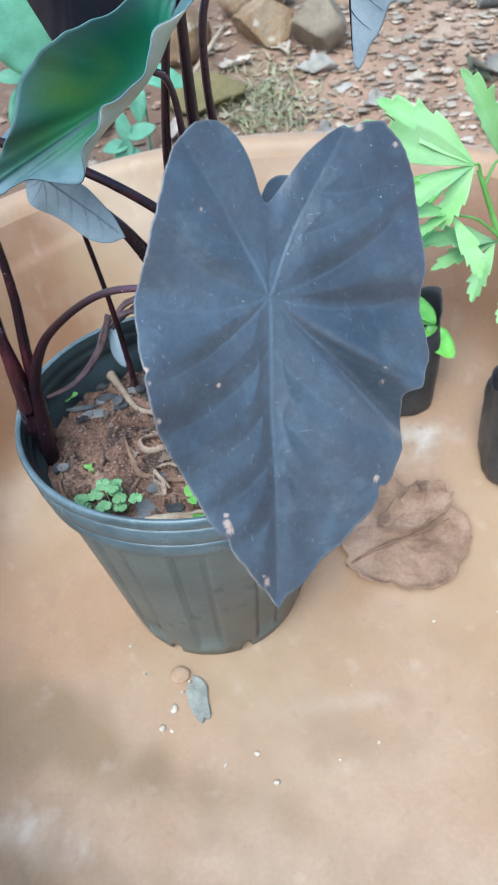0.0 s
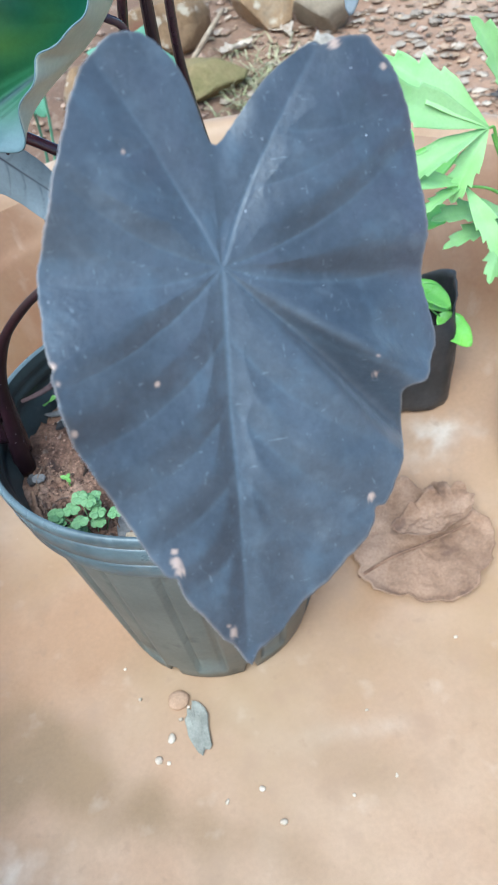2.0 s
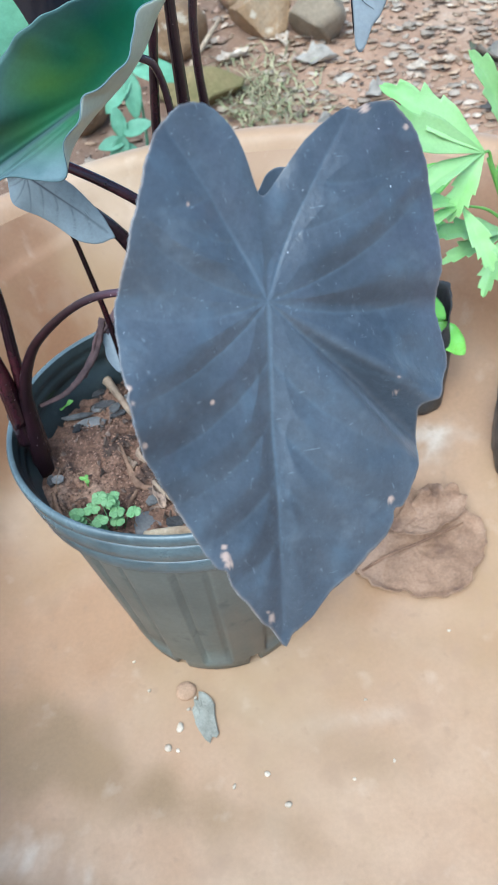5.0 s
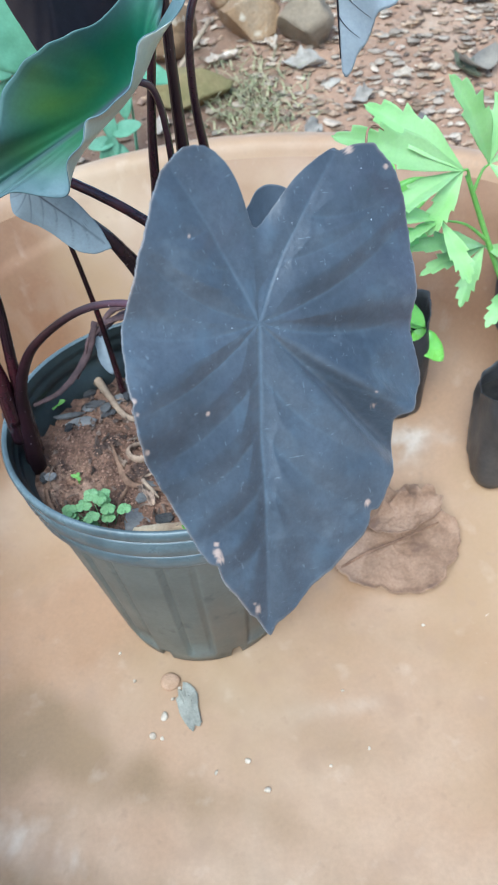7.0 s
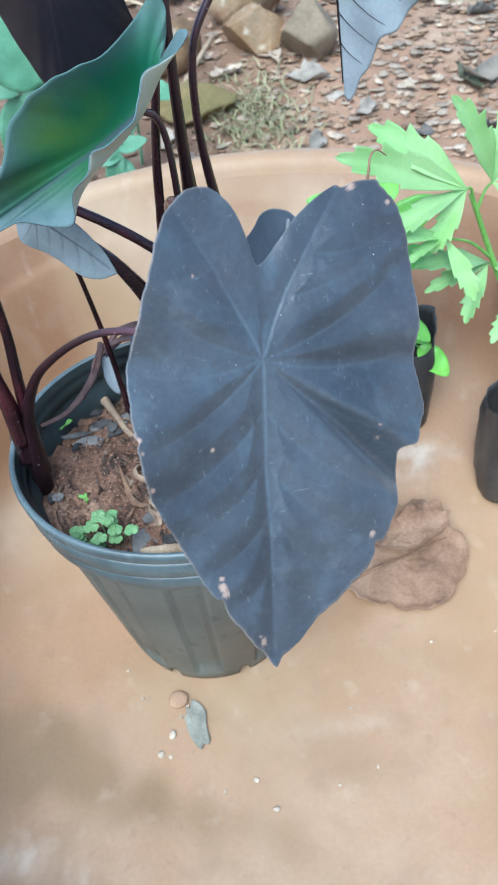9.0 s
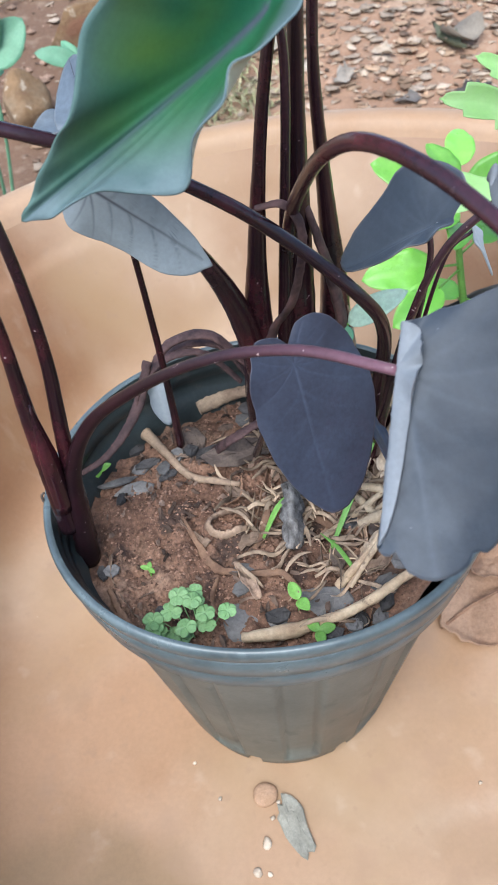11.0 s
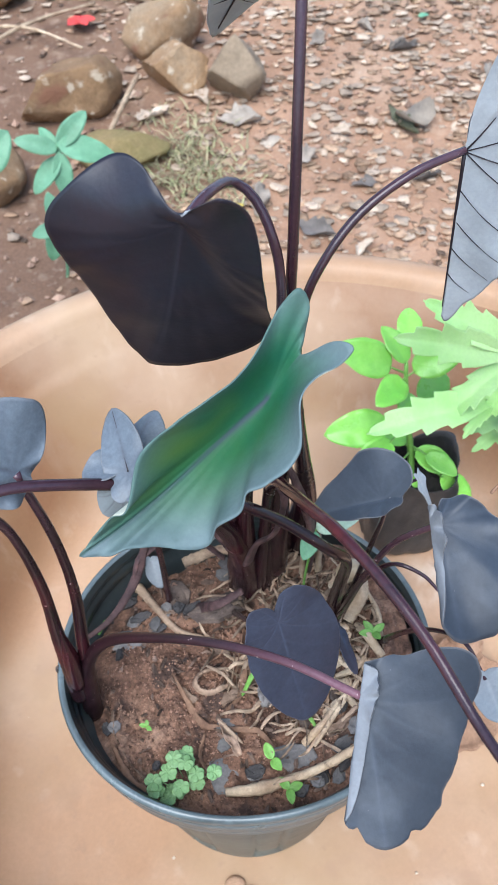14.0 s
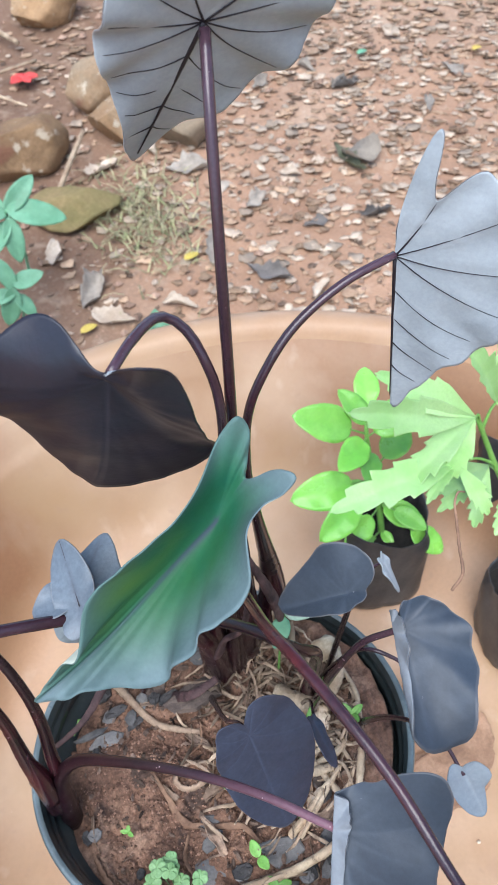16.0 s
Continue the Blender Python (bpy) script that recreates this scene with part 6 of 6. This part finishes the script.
M_GREYROCK = mat("grey_tan_fieldstone", (0.31, 0.235, 0.16), (0.20, 0.15, 0.10), 10, 150, 0.9, 0.7, 0.25)
stone(-0.055, 1.268, (0.126, 0.078, 0.072), 11, 28, "long tan fieldstone lying on the earth")
stone(0.16, 1.462, (0.105, 0.080, 0.080), 12, 5, "rounded tan fieldstone on the earth bank")
stone(0.172, 1.315, (0.078, 0.062, 0.058), 13, -15, "tan fieldstone with a dark broken face")
stone(0.288, 1.262, (0.074, 0.064, 0.080), 14, 20, "upright grey fieldstone on the earth", M_GREYROCK, 15)
stone(0.052, 1.100, (0.108, 0.085, 0.036), 15, -10, "low mossy tan stone half sunk in the earth", mat("mossy_stone", (0.25, 0.175, 0.085), (0.16, 0.135, 0.055), 12, 150, 0.95, 0.6, 0.2))
stone(-0.204, 1.073, (0.055, 0.070, 0.055), 16, 0, "tan fieldstone beside the weed")
stone(-0.163, 1.745, (0.09, 0.07, 0.05), 17, 40, "tan fieldstone on the earth bank")
stone(0.094, 1.844, (0.10, 0.08, 0.07), 18, 10, "tan fieldstone on the earth bank")
stone(1.168, 1.722, (0.080, 0.060, 0.060), 19, 10, "orange-tan fieldstone on the earth bank")
stone(1.3, 1.666, (0.075, 0.080, 0.070), 21, 50, "orange-tan fieldstone on the earth bank")


def litter(name, count, material, label, category, area, size, seed, curl=0.22):
    """Many dry leaves and chips, joined: nobody could count them."""
    r = random.Random(seed)
    verts, faces = [], []
    for _ in range(count):
        x, y = r.uniform(area[0][0] - 0.5, area[0][1] + 0.8), r.uniform(area[1][0] - 0.8, area[1][1] + 0.8)
        mx, my = (area[0][0] + area[0][1]) / 2, (area[1][0] + area[1][1]) / 2
        fade = math.exp(-abs((x - mx) / (area[0][1] - mx)) ** 5 - abs((y - my) / (area[1][1] - my)) ** 5)
        if math.hypot(x - BX, y - BY) < 0.44 or r.random() > fade + 0.04:
            continue
        s = r.uniform(*size)
        turn, cu = r.uniform(0, 6.28), r.uniform(-curl, curl)
        slim = r.uniform(0.4, 1.0)
        tx, ty = r.uniform(-0.09, 0.09), r.uniform(-0.09, 0.09)
        g = on_ground(x, y, 0.002 + s * r.uniform(0.01, 0.05))
        b, k = len(verts), 5
        for i in range(k + 1):
            t = i / k
            h = slim * s / 2 * (math.sin(math.pi * (0.06 + 0.88 * t)) + r.uniform(-0.38, 0.30))
            for j in (-1, 0, 1):
                px, py = (t - 0.5) * s, j * h
                pz = cu * s * (t - 0.5) ** 2 * 2 + abs(j) * s * 0.06 * (1 if cu > 0 else -0.5) + px * tx + py * ty
                verts.append(g + Vector((px * math.cos(turn) - py * math.sin(turn), px * math.sin(turn) + py * math.cos(turn), pz)))
        for i in range(k):
            for j in range(2):
                a = b + i * 3 + j
                faces.append((a, a + 1, a + 4, a + 3))
    ob = thick(part(name, (verts, [], faces), material), 0.0005)
    tagged(ob, label, category, kind="stuff")


litter("leaf_litter", 17000, M_LITTER, "brown dry leaf litter over the earth", "leaf litter", ((0.05, 1.9), (0.38, 2.3)), (0.008, 0.034), 1, 0.2)
litter("pale_litter", 15000, M_PALE, "pale grey-buff leaf fragments and chips on the earth", "leaf litter", ((0.15, 1.9), (0.4, 2.3)), (0.008, 0.036), 2, 0.22)
litter("curled_litter", 90, mat("grey_curled_leaf", (0.44, 0.37, 0.29), (0.30, 0.245, 0.19), 18, 260, 0.85, 0.5, 0.25, vary=0.4, island=True), "large curled grey-buff dead leaves on the earth", "leaf litter", ((0.1, 1.9), (0.5, 2.3)), (0.05, 0.10), 8, 0.9)
M_CRUMB = mat("dark_leaf_crumb", (0.19, 0.125, 0.085), (0.10, 0.068, 0.048), 20, 260, 0.9, 0.5, 0.2, vary=0.3, island=True)
litter("dark_litter", 2600, M_CRUMB, "dark brown rotting leaf crumbs on the earth", "leaf litter", ((0.05, 1.9), (0.38, 2.3)), (0.008, 0.026), 9, 0.5)
litter("fine_chips", 3500, M_CRUMB, "fine brown chips over the earth", "wood chips", ((-0.6, 1.7), (0.40, 1.9)), (0.006, 0.018), 3)


def grit():
    r = random.Random(11)
    verts, faces = [], []
    for _ in range(2200):
        x, y = r.uniform(-0.7, 1.8), r.uniform(0.4, 2.2)
        if math.hypot(x - BX, y - BY) < 0.44:
            continue
        s = r.choice((0.003, 0.004, 0.005, 0.007, 0.011))
        c, b = on_ground(x, y, s * 0.4), len(verts)
        for d in ((1, 0, 0), (0, 1, 0), (-1, 0, 0), (0, -1, 0), (0, 0, 0.8), (0, 0, -0.8)):
            verts.append(c + Vector(d) * s * r.uniform(0.55, 1.25))
        faces += [(b, b + 1, b + 4), (b + 1, b + 2, b + 4), (b + 2, b + 3, b + 4), (b + 3, b, b + 4), (b + 1, b, b + 5), (b + 2, b + 1, b + 5), (b + 3, b + 2, b + 5), (b, b + 3, b + 5)]
    ob = part("gravel", (verts, [], faces), mat("mixed_grit", (0.36, 0.24, 0.17), (0.22, 0.14, 0.10), 30, 300, 0.9, 0.5, 0.2, vary=0.4, island=True), smooth=False)
    tagged(ob, "loose reddish grit on the earth", "gravel", kind="stuff")


grit()


def weed(foot, joint, tips, label, share=0.46):
    """A weed with one stem and a rosette of pointed oval leaves at its top."""
    th = empty("weed", label, "weed", "weeds on the bank")
    joint = Vector(joint)
    root = on_ground(*foot, -0.005)
    part("stem", tube([root, root.lerp(joint, 0.55) + Vector((0.008, 0, 0.01)), joint], [0.0030, 0.0024, 0.0018], 7, 14), M_WEED, th)
    for k, tip in enumerate(tips):
        way = Vector(tip) - joint
        base = joint - Vector((0, 0, 0.004 * k))
        thick(part("leaf", flat_leaf(base, way, (0.3 * math.sin(k * 2.1), -0.75, 0.7), way.length * 1.05, way.length * share, oval, 0.12, 0.18, 14, 4, wave=0.05), M_WEED, th))


weed((-0.080, 0.960), (-0.078, 0.900, 0.222), ((0.007, 0.890, 0.197), (-0.026, 0.920, 0.261), (-0.137, 0.900, 0.246), (-0.080, 0.870, 0.160), (-0.098, 0.930, 0.256), (-0.130, 0.880, 0.182)), "teal-green leafy weed growing beside the stones")
weed((-0.241, 0.790), (-0.216, 0.740, 0.276), ((-0.262, 0.730, 0.285), (-0.256, 0.720, 0.200), (-0.172, 0.735, 0.277), (-0.196, 0.720, 0.222), (-0.250, 0.76, 0.250)), "leafy weed standing close behind the basin", 0.5)
weed((-0.236, 0.770), (-0.178, 0.700, 0.288), ((-0.222, 0.690, 0.415), (-0.130, 0.710, 0.330)), "broad-leaved weed standing close behind the basin", 0.72)
weed((-0.110, 0.830), (-0.098, 0.800, 0.150), ((-0.052, 0.790, 0.166), (-0.121, 0.780, 0.100), (-0.106, 0.810, 0.196), (-0.140, 0.790, 0.150), (-0.078, 0.780, 0.118)), "low leafy weed by the basin", 0.55)
weed((0.094, 0.720), (0.094, 0.704, 0.075), ((0.060, 0.690, 0.080), (0.130, 0.690, 0.085), (0.095, 0.670, 0.060), (0.100, 0.730, 0.105)), "small leafy weed close behind the basin", 0.55)


def grass_tuft():
    r = random.Random(3)
    verts, faces = [], []
    for _ in range(360):
        x, y = r.gauss(0.150, 0.045), r.gauss(1.045, 0.085)
        a, ln = r.uniform(0, 6.28), r.uniform(0.03, 0.09)
        g, b = on_ground(x, y, 0), len(verts)
        for i in range(4):
            t = i / 3
            c = g + Vector((math.cos(a), math.sin(a), 0)) * ln * t * r.uniform(0.6, 0.8) + Vector((0, 0, ln * (0.7 * t - 0.55 * t * t) + 0.004))
            w = 0.0016 * (1 - t) + 0.0003
            verts += [c + Vector((-math.sin(a) * w, math.cos(a) * w, 0)), c - Vector((-math.sin(a) * w, math.cos(a) * w, 0))]
        for i in range(3):
            faces.append((b + 2 * i, b + 2 * i + 1, b + 2 * i + 3, b + 2 * i + 2))
    tagged(part("dry_grass", (verts, [], faces), M_GRASS), "tuft of half-dry grass between stones and basin", "grass", kind="stuff")


grass_tuft()
for k, (a, b, r0) in enumerate((((-0.25, 1.5), (0.05, 1.62), 0.005), ((-0.2, 1.62), (0.0, 1.45), 0.004), ((-0.12, 1.9), (0.02, 1.7), 0.009), ((-0.3, 1.75), (-0.02, 1.80), 0.004))):
    ob = part("dry_twig", tube([on_ground(*a, 0.012), on_ground((a[0] + b[0]) / 2, (a[1] + b[1]) / 2 + 0.02, 0.03), on_ground(*b, 0.03)], [r0, r0 * 0.8, r0 * 0.6], 8, 20, rough=0.3, seed=k), M_STRAW)
    tagged(ob, "pale dry twig on the earth", "twig", "twigs on the bank")
ob = part("bamboo_stick", tube([on_ground(0.006, 1.130, 0.030), on_ground(0.050, 1.195, 0.050), on_ground(0.092, 1.255, 0.066)], [0.0055, 0.0050, 0.0045], 8, 16, rough=0.1), M_STRAW)
tagged(ob, "pale bamboo stick leaning on the stones", "stick")
fl = empty("red_flower", "fallen red blossom on the earth", "flower")
for k in range(5):
    a = k * 1.257
    thick(part("petal", flat_leaf(on_ground(0.009, 1.576, 0.018), (math.cos(a), math.sin(a), 0.4), (0, -0.3, 1), 0.034, 0.026, oval, 0.3, 0.3), M_RED, fl))
for x, y, m, lab in ((0.758, 1.427, M_WEED, "small green leaf fallen on the earth"), (0.19, 0.905, M_YELLOW, "yellow leaf fallen on the earth"), (1.02, 1.36, M_YELLOW, "yellow leaf fallen on the earth"), (-0.02, 0.80, M_YELLOW, "yellow leaf fallen on the earth"), (1.15, 1.30, M_WEED, "green leaf fallen on the earth")):
    tagged(thick(part("fallen_leaf", flat_leaf(on_ground(x, y, 0.012), (0.8, 0.3, 0.15), (0, -0.2, 1), 0.032, 0.016, oval, 0.2, 0.3), m)), lab, "leaf", "fresh leaves on the earth")


def dead_leaf(x, y, length, wide, turn, seed):
    """One dried leaf lying on the earth, its margins curled up and torn."""
    r, n, m = random.Random(seed), 18, 10
    c, s, ph = math.cos(radians(turn)), math.sin(radians(turn)), r.uniform(0, 9)
    curl, arch = r.uniform(0.9, 1.7), r.uniform(-0.05, 0.35)
    verts = []
    for i in range(n + 1):
        t = i / n
        half = wide / 2 * math.sin(math.pi * (0.05 + 0.9 * t ** 0.85)) * (1 + 0.6 * noise.noise(Vector((t * 8, ph, 0))))
        for j in range(m + 1):
            b = (j / m - 0.5) * 2
            u, v = (t - 0.5) * length * (1 + 0.25 * noise.noise(Vector((b * 3, ph, 4)))), half * b * (1 - 0.18 * curl * b * b) + 0.12 * wide * math.sin(3 * t + ph)
            h = curl * half * b * b * (0.55 + 0.45 * math.sin(5 * t + ph + b)) + arch * length * (2 * t - 1) ** 2 * 0.5 + 0.05 * wide * noise.noise(Vector((t * 9, b * 4, ph)))
            px, py = x + u * c - v * s, y + u * s + v * c
            verts.append(on_ground(px, py, 0.006 + max(h, 0.0)))
    return verts, [], [(i * (m + 1) + j, i * (m + 1) + j + 1, (i + 1) * (m + 1) + j + 1, (i + 1) * (m + 1) + j) for i in range(n) for j in range(m)]


DRIED = {"cream": (mat("bleached_dead_leaf", (0.54, 0.44, 0.34), (0.38, 0.29, 0.21), 30, 300, 0.8, 0.5, 0.25, vary=0.15), "bleached cream dead leaf curled on the earth"),
         "grey": (mat("grey_dead_leaf", (0.33, 0.285, 0.235), (0.20, 0.165, 0.132), 30, 300, 0.75, 0.5, 0.3, vary=0.2), "curled grey dead leaf on the earth"),
         "dark": (mat("dark_dead_leaf", (0.15, 0.13, 0.115), (0.08, 0.068, 0.06), 30, 300, 0.7, 0.5, 0.3, vary=0.2), "dark grey-brown dead leaf on the earth"),
         "olive": (mat("olive_dead_leaf", (0.13, 0.135, 0.08), (0.075, 0.075, 0.045), 30, 300, 0.6, 0.4, 0.35), "narrow olive-green fallen leaf on the earth")}
for k, (x, y, kind, ln) in enumerate(((0.109, 1.212, "cream", 0.070), (0.219, 1.258, "cream", 0.060), (0.272, 1.162, "grey", 0.085), (0.017, 0.888, "grey", 0.085), (0.326, 0.830, "dark", 0.080), (0.369, 1.028, "grey", 0.060), (0.590, 1.086, "olive", 0.100),
                                      (0.568, 0.916, "dark", 0.060), (0.254, 0.919, "grey", 0.075), (0.039, 0.812, "cream", 0.075), (0.511, 1.409, "grey", 0.060), (0.631, 1.433, "grey", 0.050), (0.689, 1.331, "dark", 0.060), (0.831, 1.210, "grey", 0.055),
                                      (0.462, 1.085, "cream", 0.045), (0.678, 1.350, "grey", 0.055), (0.880, 1.510, "cream", 0.060), (0.453, 0.930, "dark", 0.050), (-0.027, 1.000, "cream", 0.060), (0.154, 0.813, "cream", 0.060), (0.396, 0.765, "cream", 0.055), (0.938, 1.307, "grey", 0.060))):
    tagged(thick(part("dead_leaf", dead_leaf(x, y, ln, ln * (0.3 if kind == "olive" else 0.5), 25 + k * 73, 200 + k), DRIED[kind][0])), DRIED[kind][1], "dead leaf", "dead leaves on the earth")
